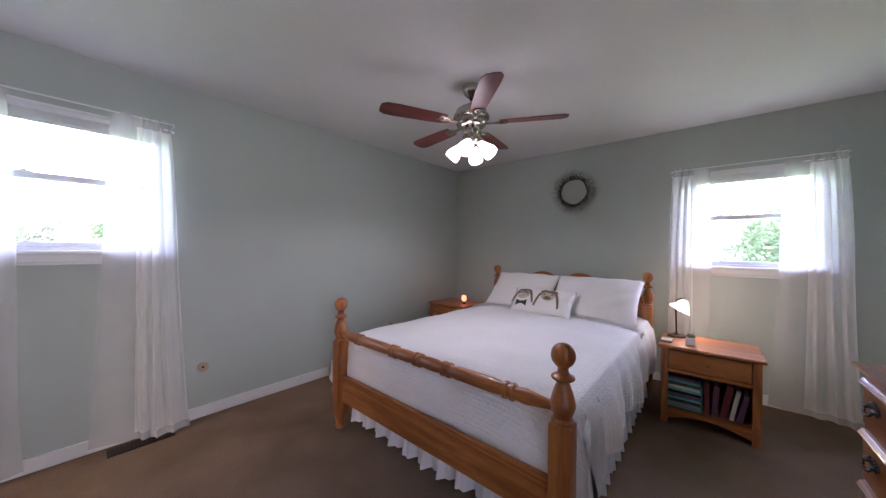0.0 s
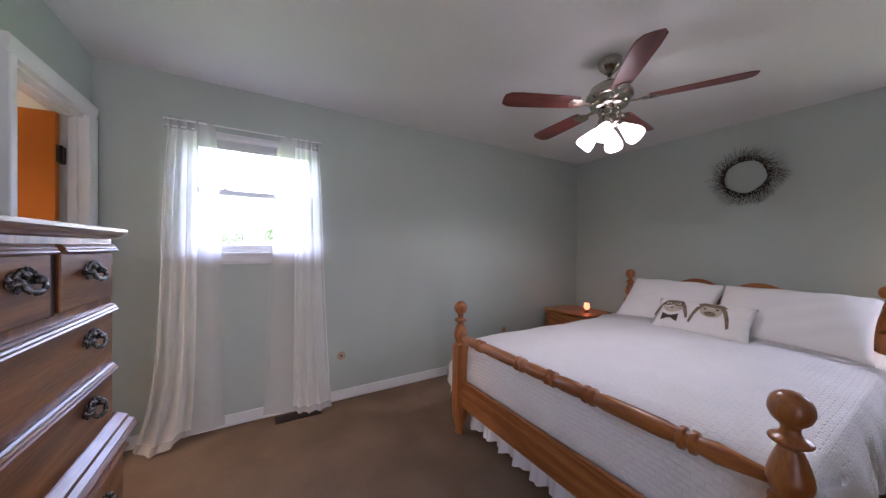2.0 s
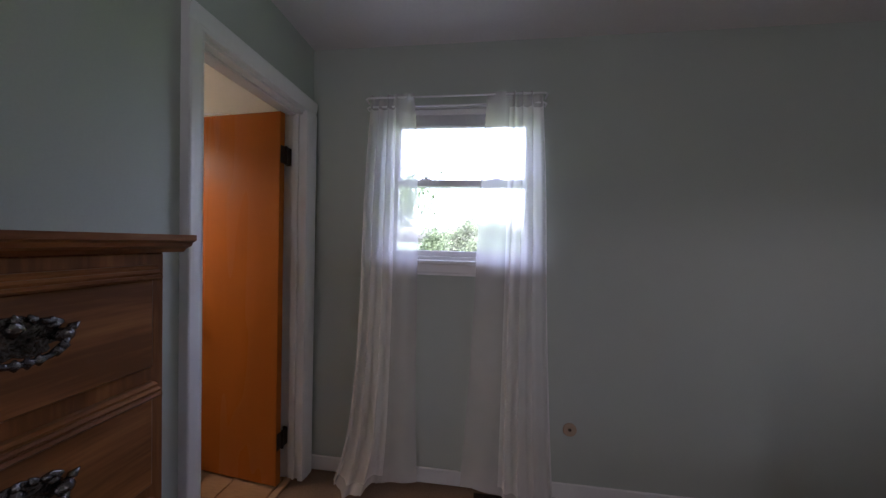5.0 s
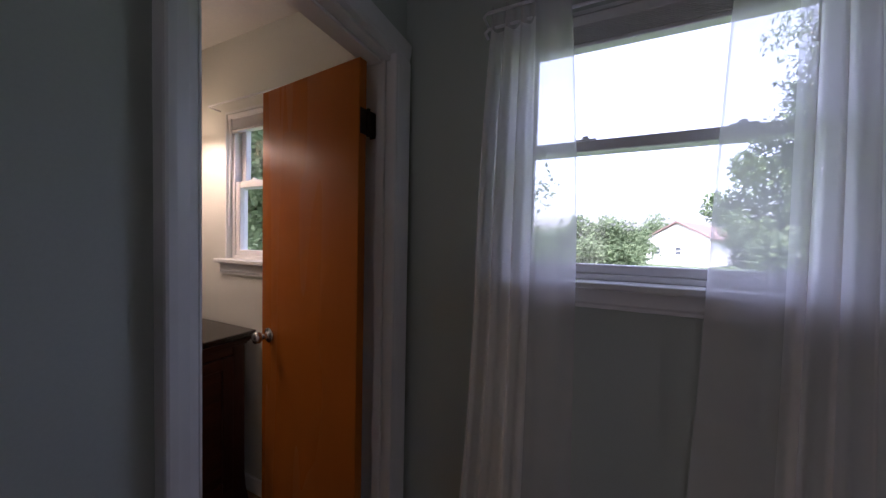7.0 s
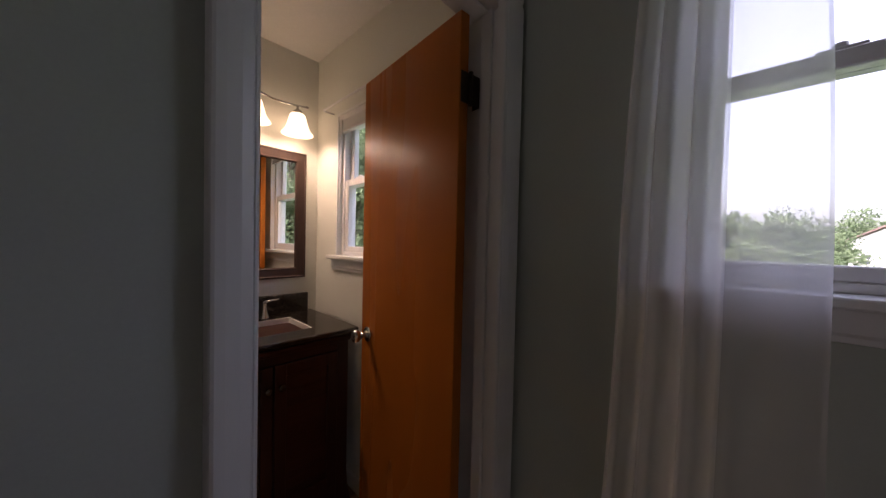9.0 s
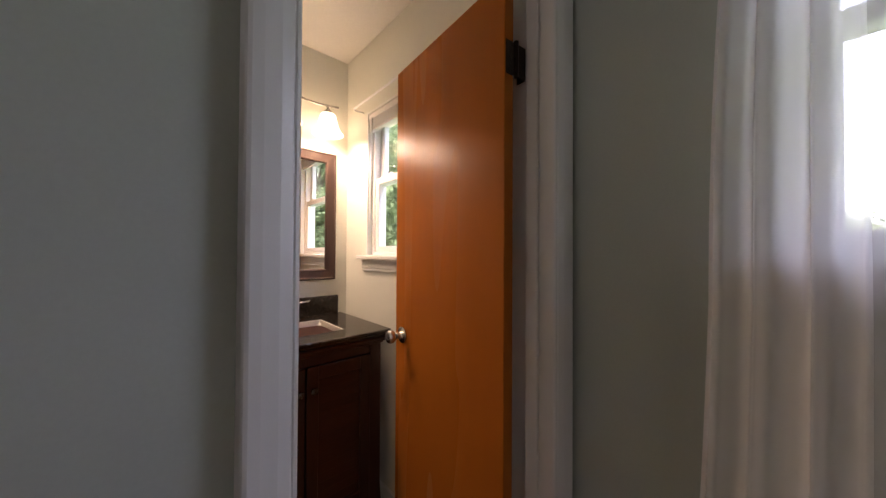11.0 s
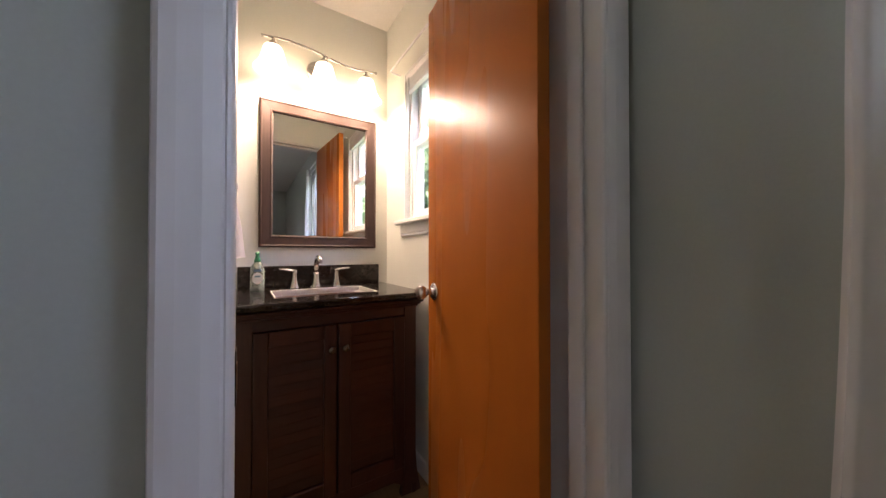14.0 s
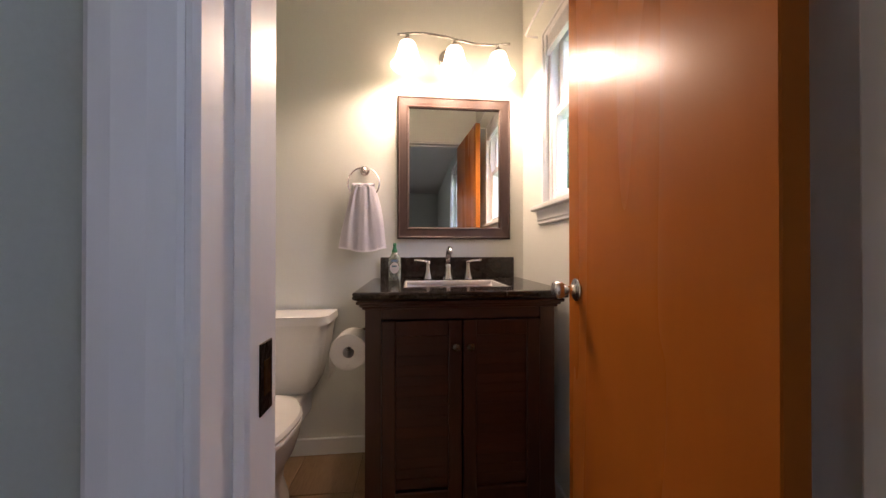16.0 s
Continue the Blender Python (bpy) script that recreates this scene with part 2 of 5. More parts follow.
# ---- building blocks ----
def part(name, bm, material, parent=None, label="", smooth=False):
    me = bpy.data.meshes.new(name)
    if smooth:
        for f in bm.faces:
            f.smooth = True
    bm.to_mesh(me)
    bm.free()
    me.materials.append(material)
    ob = new(name, me)
    if parent is not None:
        ob.parent = parent
    if label:
        tagged(ob, label)
    return ob


def thing(name, x, y, z, label, category, rz=0.0, group=""):
    e = new(name)
    e.empty_display_size = 0.1
    e.matrix_basis = pose(x, y, z, 0, 0, rz)
    return tagged(e, label, category, group)


def setting(ob, label="", category=""):
    return tagged(ob, label, category, kind="structure")


def box(x0, x1, y0, y1, z0, z1, bevel=0.0, bm=None, seg=1):
    own = bmesh.new()
    m = Matrix.Translation(((x0 + x1) / 2, (y0 + y1) / 2, (z0 + z1) / 2)) @ Matrix.Diagonal((abs(x1 - x0), abs(y1 - y0), abs(z1 - z0), 1))
    bmesh.ops.create_cube(own, size=1, matrix=m)
    if bevel:
        bmesh.ops.bevel(own, geom=own.edges[:], offset=bevel, segments=seg, profile=0.5, affect="EDGES")
    return merged(bm, own)


def merged(bm, own):
    if bm is None:
        return own
    me = bpy.data.meshes.new("tmp")
    own.to_mesh(me)
    own.free()
    bm.from_mesh(me)
    bpy.data.meshes.remove(me)
    return bm


def lathe(profile, m=None, seg=20, bm=None):
    """A turned body: profile of (radius, height) pairs from the bottom up, round z, set by m."""
    own = bmesh.new()
    rings = []
    for r, h in profile:
        rings.append([own.verts.new((max(r, 0.0004) * math.cos(2 * math.pi * k / seg), max(r, 0.0004) * math.sin(2 * math.pi * k / seg), h)) for k in range(seg)])
    for a, b in zip(rings, rings[1:]):
        for k in range(seg):
            own.faces.new((a[k], a[(k + 1) % seg], b[(k + 1) % seg], b[k]))
    own.faces.new(rings[0][::-1]), own.faces.new(rings[-1])
    if m is not None:
        own.transform(m)
    bmesh.ops.recalc_face_normals(own, faces=own.faces[:])
    return merged(bm, own)


def rounded(profile, steps=4):
    """Smooths a profile by a Catmull-Rom curve."""
    p = [Vector(a) for a in profile]
    p = [p[0] * 2 - p[1]] + p + [p[-1] * 2 - p[-2]]
    out = []
    for i in range(1, len(p) - 2):
        for s in range(steps):
            t = s / steps
            a, b, c, d = p[i - 1], p[i], p[i + 1], p[i + 2]
            q = 0.5 * (2 * b + (c - a) * t + (2 * a - 5 * b + 4 * c - d) * t * t + (3 * b - a - 3 * c + d) * t ** 3)
            out.append((max(q[0], 0.001), q[1]))
    out.append(tuple(profile[-1]))
    return out


def tube(points, radius, seg=8, bm=None):
    """A round bar along a line of points."""
    own = bmesh.new()
    pts = [Vector(p) for p in points]
    rings, side = [], None
    for i, p in enumerate(pts):
        d = (pts[min(i + 1, len(pts) - 1)] - pts[max(i - 1, 0)]).normalized()
        if side is None:
            side = d.orthogonal().normalized()
        side = (side - d * side.dot(d)).normalized()
        up = d.cross(side)
        r = radius[i] if isinstance(radius, (list, tuple)) else radius
        rings.append([own.verts.new(p + r * (math.cos(2 * math.pi * k / seg) * side + math.sin(2 * math.pi * k / seg) * up)) for k in range(seg)])
    for a, b in zip(rings, rings[1:]):
        for k in range(seg):
            own.faces.new((a[k], a[(k + 1) % seg], b[(k + 1) % seg], b[k]))
    own.faces.new(rings[0][::-1]), own.faces.new(rings[-1])
    bmesh.ops.recalc_face_normals(own, faces=own.faces[:])
    return merged(bm, own)


def prism(outline, lo, hi, axis="z", bevel=0.0, bm=None):
    """An outline in a plane pulled out along an axis. axis y: outline gives x, z; axis x: y, z."""
    own = bmesh.new()
    def put(u, v, w):
        return {"z": (u, v, w), "y": (u, w, v), "x": (w, u, v)}[axis]
    a = [own.verts.new(put(u, v, lo)) for u, v in outline]
    b = [own.verts.new(put(u, v, hi)) for u, v in outline]
    k = len(a)
    for i in range(k):
        own.faces.new((a[i], a[(i + 1) % k], b[(i + 1) % k], b[i]))
    own.faces.new(a[::-1]), own.faces.new(b)
    bmesh.ops.recalc_face_normals(own, faces=own.faces[:])
    if bevel:
        rim = [e for e in own.edges if (e.verts[0] in a) == (e.verts[1] in a)]
        bmesh.ops.bevel(own, geom=rim, offset=bevel, segments=2, profile=0.5, affect="EDGES")
    return merged(bm, own)


def grid(nu, nv, fn, bm=None, thick=0.0):
    """A sheet of nu x nv cells; fn(u, v) gives a place for u, v in 0..1."""
    own = bmesh.new()
    vs = [[own.verts.new(fn(i / nu, j / nv)) for j in range(nv + 1)] for i in range(nu + 1)]
    for i in range(nu):
        for j in range(nv):
            own.faces.new((vs[i][j], vs[i + 1][j], vs[i + 1][j + 1], vs[i][j + 1]))
    if thick:
        bmesh.ops.solidify(own, geom=own.faces[:], thickness=thick)
    return merged(bm, own)


def holed(u0, u1, z0, z1, holes, lo, hi, axis):
    """A wall slab with openings (u0, u1, z0, z1), cut clean through. axis: the one its thickness lies along."""
    bm = bmesh.new()
    us = sorted({u0, u1, *[h[0] for h in holes], *[h[1] for h in holes]})
    for a, b in zip(us, us[1:]):
        inside = sorted((h[2], h[3]) for h in holes if h[0] < (a + b) / 2 < h[1])
        z = z0
        for h0, h1 in inside + [(z1, z1)]:
            if h0 > z + 1e-6:
                if axis == "y":
                    box(a, b, lo, hi, z, h0, bm=bm)
                else:
                    box(lo, hi, a, b, z, h0, bm=bm)
            z = h1
    bmesh.ops.remove_doubles(bm, verts=bm.verts[:], dist=1e-5)
    return bm


# ---- the shell ----
H = 2.44
X_E, Y_S, BX, BY = 4.60, -3.95, -1.41, -2.30
DOOR = (-0.785, -0.072, 0.0, 2.055)
WIN_A = (0.43, 1.29, 1.245, 2.10)
WIN_BATH = (-1.16, -0.52, 1.235, 2.05)
WIN_B = (-3.60, -2.74, 1.135, 2.00)

setting(part("wall_north", holed(BX - 0.12, X_E + 0.16, 0, H, [WIN_A, WIN_BATH], 0, 0.115, "y"), WALL), "sage grey painted bedroom wall with window openings", "wall")
setting(part("wall_east", holed(Y_S, 0, 0, H, [WIN_B], X_E, X_E + 0.16, "x"), WALL), "sage grey painted wall behind the bed", "wall")
# doorway and hall are unseen, added to let the fill lamp into the room
UNSEEN_ENTRY = (0.17, 0.99, 0.0, 2.05)
setting(part("wall_south", holed(-0.12, X_E + 0.16, 0, H, [UNSEEN_ENTRY], Y_S - 0.12, Y_S, "y"), WALL), "sage grey painted bedroom wall with an assumed, unseen entry doorway", "wall")
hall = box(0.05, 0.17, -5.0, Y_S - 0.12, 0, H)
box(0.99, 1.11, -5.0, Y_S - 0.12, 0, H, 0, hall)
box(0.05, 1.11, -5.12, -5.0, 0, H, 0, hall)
setting(part("unseen_hall_wall", hall, CEIL), "white painted walls of an unseen short hall added round the fill lamp", "wall")
setting(part("unseen_hall_floor", box(0.05, 1.11, -5.12, Y_S, -0.12, -0.002), CARPET), "tan carpet in the unseen added hall", "carpet")
setting(part("unseen_hall_ceiling", box(0.05, 1.11, -5.12, Y_S - 0.12, H, H + 0.1), CEIL), "white painted ceiling of the unseen added hall", "ceiling")
setting(part("wall_west", holed(Y_S, 0, 0, H, [DOOR], -0.117, 0, "x"), WALL), "sage grey painted wall with bathroom doorway", "wall")
setting(part("bathroom_wall_west", box(BX - 0.12, BX, BY - 0.12, 0, 0, H), BATH_WALL), "pale cream painted bathroom wall", "wall")
setting(part("bathroom_wall_south", box(BX, -0.12, BY - 0.12, BY, 0, H), BATH_WALL), "pale cream painted bathroom wall", "wall")
setting(part("bathroom_wall_east", holed(BY, 0, 0, H, [DOOR], -0.123, -0.117, "x"), BATH_WALL), "cream painted inner face of the bathroom wall", "wall")
setting(part("bathroom_wall_north", holed(BX, -0.123, 0, H, [WIN_BATH], -0.005, 0, "y"), BATH_WALL), "cream painted inner face of the window wall", "wall")
setting(part("floor", box(-0.06, X_E, Y_S, 0, -0.12, 0), CARPET), "tan cut-pile carpet with walked-in shading", "carpet")
setting(part("bathroom_floor", box(BX, -0.06, BY, 0, -0.12, -0.004), GROUT), "tan tiled bathroom floor", "floor")
setting(part("ceiling", box(-0.06, X_E + 0.16, Y_S - 0.12, 0.17, H, H + 0.1), CEIL), "flat white painted bedroom ceiling", "ceiling")
setting(part("bathroom_ceiling", box(BX - 0.12, -0.06, BY - 0.12, 0.17, H, H + 0.1), CEIL), "flat white painted bathroom ceiling", "ceiling")


def skirting(name, x0, x1, y0, y1):
    """A baseboard with a rounded top edge."""
    bm = box(x0, x1, y0, y1, 0, 0.085, 0.004)
    return setting(part(name, bm, TRIM), "white painted wooden baseboard", "baseboard")


skirting("baseboard", 0.015, X_E, -0.013, 0)
skirting("baseboard", X_E - 0.013, X_E, Y_S, -0.013)
skirting("baseboard", 1.0, X_E - 0.013, Y_S, Y_S + 0.013)
skirting("baseboard", 0, 0.013, Y_S + 0.013, -0.803)
skirting("baseboard", BX, BX + 0.013, BY, -0.005)
skirting("baseboard", BX + 0.013, -0.65, -0.018, -0.005)


# ---- doorway ----
def casing_leg(y_in, y_out, z1):
    """A stout casing board: rounded edges, a shallow bead near the opening, flat face."""
    s = 1 if y_out > y_in else -1
    w = abs(y_out - y_in)
    prof = [(0, 0), (0.024, 0), (0.028, 0.003), (0.029, 0.10 * w), (0.027, 0.13 * w), (0.030, 0.17 * w), (0.034, 0.40 * w), (0.036, 0.70 * w), (0.036, 0.90 * w), (0.034, 0.97 * w), (0.030, w), (0, w)]
    return prism([(x, y_in + s * d) for x, d in prof], 0, z1, "z")


JL, JR = -0.754, -0.094
setting(part("door_casing_left", casing_leg(-0.740, -0.802, 2.052), TRIM), "white painted door casing with rounded edges", "door casing")
setting(part("door_casing_right", casing_leg(-0.108, -0.018, 2.052), TRIM), "white painted door casing with rounded edges", "door casing")
top_prof = [(0, 2.040), (0.024, 2.040), (0.028, 2.043), (0.029, 2.050), (0.027, 2.053), (0.030, 2.057), (0.034, 2.075), (0.036, 2.098), (0.036, 2.110), (0.030, 2.116), (0, 2.116)]
setting(part("door_casing_top", prism([(x, z + 0.0125) for x, z in top_prof], -0.802, -0.018, "y"), TRIM), "white painted door casing with rounded edges", "door casing")
jamb = box(-0.122, 0.001, -0.784, JL, 0, 2.04, 0.002)
box(-0.080, -0.037, JL - 0.001, -0.741, 0, 2.04, 0.003, jamb)
box(-0.122, 0.001, JR, -0.073, 0, 2.04, 0.002, jamb)
box(-0.062, -0.025, -0.107, JR + 0.001, 0, 2.04, 0.003, jamb)
box(-0.122, 0.001, -0.784, -0.073, 2.040, 2.054, 0.002, jamb)
box(-0.080, -0.037, -0.741, -0.107, 2.028, 2.0405, 0.003, jamb)
jamb_ob = setting(part("door_frame", jamb, TRIM), "white painted door frame with stop strips", "door frame")
strike = box(-0.079, -0.056, -0.7415, -0.7395, 0.888, 0.954, 0.0005)
part("strike_plate", strike, BRONZE, jamb_ob, "dark bronze strike plate")
part("latch_hole", box(-0.074, -0.062, -0.7395, -0.7388, 0.905, 0.937), BRASS, jamb_ob, "worn brass latch hole")
setting(part("threshold", box(-0.075, -0.035, JL + 0.001, JR - 0.001, 0, 0.010, 0.004), mat("worn_wood_strip", (0.33, 0.22, 0.13), 0.5)), "worn wooden threshold strip", "threshold")

door = thing("door_1", -0.079, -0.182, 0, "amber stained flush wooden door standing open into the bathroom", "door", -5.6)
tagged(door, kind="structure")
part("door_leaf", box(-0.605, 0.0, 0.0, 0.036, 0.014, 2.022, 0.002), BIRCH, door)
for z in (0.25, 1.80):
    hg = box(-0.001, 0.0022, 0.004, 0.036, z - 0.047, z + 0.047, 0.001)
    box(-0.026, 0.004, 0.0795, 0.0825, z - 0.047, z + 0.047, 0.001, hg)
    box(0.000, 0.0035, 0.036, 0.0800, z - 0.047, z + 0.047, 0.001, hg)
    lathe([(0.007, z - 0.05), (0.007, z + 0.05)], Matrix.Translation((0.004, 0.042, 0)), 10, hg)
    for dz in (-0.03, 0, 0.03):
        lathe([(0.005, 0), (0.003, 0.003)], pose(-0.012, 0.0795, z + dz, 90, 0, 0), 8, hg)
    part("hinge", hg, BRONZE, door, "dark bronze butt hinge")
KNOB = rounded([(0.032, 0), (0.032, 0.006), (0.014, 0.012), (0.012, 0.028), (0.018, 0.038), (0.026, 0.05), (0.024, 0.066), (0.012, 0.070)], 3)
part("door_knob", lathe(KNOB, pose(-0.546, 0.0, 0.925, 90, 0, 0), 20), NICKEL, door, "brushed nickel door knob", True)
part("door_knob", lathe(KNOB, pose(-0.546, 0.036, 0.925, -90, 0, 0), 20), NICKEL, door, "brushed nickel door knob", True)
part("latch_plate", box(-0.6065, -0.6045, 0.006, 0.030, 0.895, 0.955), NICKEL, door)


# ---- windows ----
def double_hung(name, u0, u1, z0, z1, place, depth, label, apron=True, shade=0.10):
    """A double-hung window in local x (along the wall), y (outwards), z. place: its pose."""
    w = thing(name, 0, 0, 0, label, "window")
    w.matrix_basis = place
    tagged(w, kind="structure")
    lin = box(u0, u0 + 0.012, 0, depth, z0, z1)
    box(u1 - 0.012, u1, 0, depth, z0, z1, 0, lin)
    box(u0 + 0.012, u1 - 0.012, 0, depth, z1 - 0.012, z1, 0, lin)
    part("reveal", lin, TRIM, w)
    fr = box(u0 + 0.012, u0 + 0.037, 0.030, 0.106, z0 + 0.01, z1 - 0.012, 0.002)
    box(u1 - 0.037, u1 - 0.012, 0.030, 0.106, z0 + 0.01, z1 - 0.012, 0.002, fr)
    box(u0 + 0.037, u1 - 0.037, 0.030, 0.106, z1 - 0.045, z1 - 0.012, 0.002, fr)
    box(u0 + 0.037, u1 - 0.037, 0.030, 0.106, z0 + 0.01, z0 + 0.03, 0.002, fr)
    part("window_frame", fr, VINYL, w)
    mid = z0 + (z1 - z0) * 0.515
    a, b = u0 + 0.038, u1 - 0.038
    for nm, ya, za, zb, lowr, upr in (("lower_sash", 0.036, z0 + 0.03, mid + 0.02, 0.030, 0.036), ("upper_sash", 0.069, mid - 0.016, z1 - 0.045, 0.036, 0.035)):
        s = box(a, a + 0.036, ya, ya + 0.031, za, zb, 0.003)
        box(b - 0.036, b, ya, ya + 0.031, za, zb, 0.003, s)
        box(a + 0.036, b - 0.036, ya, ya + 0.031, za, za + lowr, 0.003, s)
        box(a + 0.036, b - 0.036, ya, ya + 0.034, zb - upr, zb, 0.003, s)
        so = part(nm, s, VINYL, w)
        g = part("pane", box(a + 0.034, b - 0.034, ya + 0.014, ya + 0.019, za + lowr - 0.002, zb - upr + 0.002), GLASS, so, "clear window glass")
        g.visible_shadow = False
    for u in (u0 + 0.27 * (u1 - u0), u1 - 0.27 * (u1 - u0)):
        lk = box(u - 0.032, u + 0.032, 0.041, 0.066, mid + 0.02, mid + 0.027, 0.002)
        lathe([(0.011, 0), (0.010, 0.009), (0.004, 0.011)], Matrix.Translation((u, 0.053, mid + 0.027)), 12, lk)
        part("sash_lock", lk, VINYL, w)
    sl = box(u0 - 0.035, u1 + 0.035, -0.045, 0.0, z0 - 0.012, z0 + 0.010, 0.005, None, 2)
    box(u0 + 0.001, u1 - 0.001, 0.0, 0.035, z0, z0 + 0.010, 0.001, sl)
    part("window_sill", sl, TRIM, w)
    if apron:
        ap = prism([(-0.001, z0 - 0.012), (-0.016, z0 - 0.012), (-0.016, z0 - 0.055), (-0.012, z0 - 0.062), (-0.012, z0 - 0.072), (-0.001, z0 - 0.075)], u0 - 0.02, u1 + 0.02, "x")
        part("window_apron", ap, TRIM, w)
    return w


NORTH = Matrix.Identity(4)
EAST = pose(X_E, 0, 0, 0, 0, -90)
double_hung("window_1", WIN_A[0], WIN_A[1], WIN_A[2], WIN_A[3], NORTH, 0.115, "white vinyl double-hung window with closed sashes")
double_hung("window_2", -WIN_B[1], -WIN_B[0], WIN_B[2], WIN_B[3], EAST, 0.16, "white vinyl double-hung window behind sheer curtains")
double_hung("window_3", WIN_BATH[0], WIN_BATH[1], WIN_BATH[2], WIN_BATH[3], pose(0, -0.006, 0), 0.115, "white double-hung bathroom window with stool and apron")


def raised_blind(u0, u1, z1, place, label):
    """A slatted blind pulled up to its head rail."""
    t = thing("window_blind", 0, 0, 0, label, "blind")
    t.matrix_basis = place
    part("head_rail", box(u0, u1, 0.002, 0.029, z1 - 0.035, z1 - 0.001, 0.003), VINYL, t)
    for k in range(9):
        part("slat", box(u0 + 0.006, u1 - 0.006, 0.004, 0.028, z1 - 0.040 - 0.0055 * k, z1 - 0.0372 - 0.0055 * k), VINYL, t)
    part("bottom_rail", box(u0 + 0.004, u1 - 0.004, 0.003, 0.029, z1 - 0.100, z1 - 0.087, 0.003), VINYL, t)
    return t


raised_blind(WIN_A[0] + 0.014, WIN_A[1] - 0.014, WIN_A[3] - 0.012, NORTH, "white slatted blind pulled up to the window head")
raised_blind(-WIN_B[1] + 0.014, -WIN_B[0] - 0.014, WIN_B[3] - 0.012, EAST, "white slatted blind pulled up to the window head")
bb = raised_blind(WIN_BATH[0] + 0.014, WIN_BATH[1] - 0.014, WIN_BATH[3] - 0.012, pose(0, -0.004, 0), "white bathroom blind pulled up, with a tilt wand")
part("tilt_wand", tube([(WIN_BATH[0] + 0.05, 0.0, WIN_BATH[3] - 0.04), (WIN_BATH[0] + 0.047, -0.006, WIN_BATH[3] - 0.62)], 0.005), VINYL, bb, "clear white tilt wand")


# ---- curtains ----
def curtain(place, top, waist, bottom, z_top, z_bot, seed, n, label, outer=0, kick=0.05, flare=7.0, lift=0.02):
    """A sheer panel in local x, y (into the room is negative), z; top, waist and bottom: its two ends there."""
    t = thing("sheer_curtain", 0, 0, 0, label, "curtain", group="sheer curtains")
    t.matrix_basis = place

    def end(i, v):
        k = min(1.0, v / 0.45)
        return top[i] + (waist[i] - top[i]) * k * (2 - k) + (bottom[i] - waist[i]) * (0.25 * max(0.0, v - 0.45) / 0.55 + 0.75 * v ** flare)

    def at(u, v):
        """Most of the cloth is gathered at the outer side; towards the window it hangs as one flat layer."""
        z = z_top + (z_bot - z_top) * v
        x0, x1 = end(0, v), end(1, v)
        g = 1 - u if outer else u
        w = g / 0.72 * 0.56 if g < 0.72 else 0.56 + (g - 0.72) / 0.28 * 0.44
        gather = max(0.0, min(1.0, (0.80 - g) / 0.12)) * min(1.0, g / 0.05)
        ph = 2 * math.pi * n * (g + 0.035 * math.sin(6.1 * g + seed)) + seed + 0.5 * math.sin(2.6 * v + seed)
        w += gather * 0.030 * math.sin(ph) * (1 - 0.35 * v)
        x = x0 + (x1 - x0) * (1 - w if outer else w)
        y = -0.062 - 0.018 * v + (0.003 + 0.012 * gather) * math.cos(ph + 0.8 * v)
        y += 0.010 * math.sin(3.1 * g + 2.2 * v + seed) + 0.010 * v * math.sin(5 * g + seed) + 0.003 * gather * math.sin(2.7 * ph + 2 * v)
        low = max(0.0, v - 0.86) / 0.14
        y -= low * low * kick * max(0.0, math.sin(math.pi * min(1.0, 1.35 * g + 0.05)))
        z += low * (lift * g * g + 0.008 + 0.008 * math.sin(9 * g + 2 * seed))
        return (x, min(y, -0.022), z)
    span = (lambda u, a, b: 1 - (a + (b - a) * u)) if outer else (lambda u, a, b: a + (b - a) * u)
    part("gathered_cloth", grid(96, 60, lambda u, v: at(span(u, 0.0, 0.74), v)), VOILE_DEEP, t, "gathered sheer white voile", True)
    part("flat_cloth", grid(26, 60, lambda u, v: at(span(u, 0.74, 1.0), v)), VOILE, t, "single flat layer of sheer voile", True)
    part("rod_pocket", grid(110, 4, lambda u, v: (at(u, 0)[0], at(u, 0)[1] - 0.003, z_top + 0.03 - 0.075 * v)), VOILE, t, "gathered header", True)
    hem = grid(110, 3, lambda u, v: tuple(Vector(at(u, 1 - 0.022 * v)) + Vector((0, -0.003, 0))))
    edge = grid(2, 60, lambda u, v: tuple(Vector(at((u * 0.012) if outer else 1 - u * 0.012, v)) + Vector((0, -0.003, 0))))
    part("side_hem", edge, VOILE, t, "narrow sewn side hem", True)
    part("hem", hem, VOILE, t, "double sewn hem", True)
    return t


curtain(NORTH, (0.367, 0.612), (0.328, 0.650), (0.205, 0.675), 2.115, 0.006, 1.0, 4.6, "long sheer white curtain panel pooling on the carpet", 0, 0.10, 7.0, 0.05)
curtain(NORTH, (0.995, 1.278), (0.968, 1.312), (0.905, 1.385), 2.105, 0.012, 2.6, 4.6, "long sheer white curtain panel, slightly drawn aside", 1, 0.06, 2.2, 0.02)
curtain(EAST, (2.63, 2.90), (2.61, 2.91), (2.60, 2.93), 2.02, 0.012, 4.1, 4.2, "long sheer white curtain panel behind the nightstand", 0, 0.03, 3.0)
curtain(EAST, (3.355, 3.665), (3.33, 3.70), (3.27, 3.75), 2.02, 0.012, 5.3, 4.2, "long sheer white curtain panel beside the dresser", 1, 0.05, 3.0)


def rod(place, u0, u1, zs, label):
    t = thing("curtain_rod", 0, 0, 0, label, "curtain rod")
    t.matrix_basis = place
    for i, z in enumerate(zs):
        d = -0.068 + 0.02 * i
        part("rod", tube([(u0, -0.001, z), (u0, d + 0.015, z), (u0 + 0.015, d, z), (u1 - 0.015, d, z), (u1, d + 0.015, z), (u1, -0.001, z)], 0.005), VINYL, t)
    return t


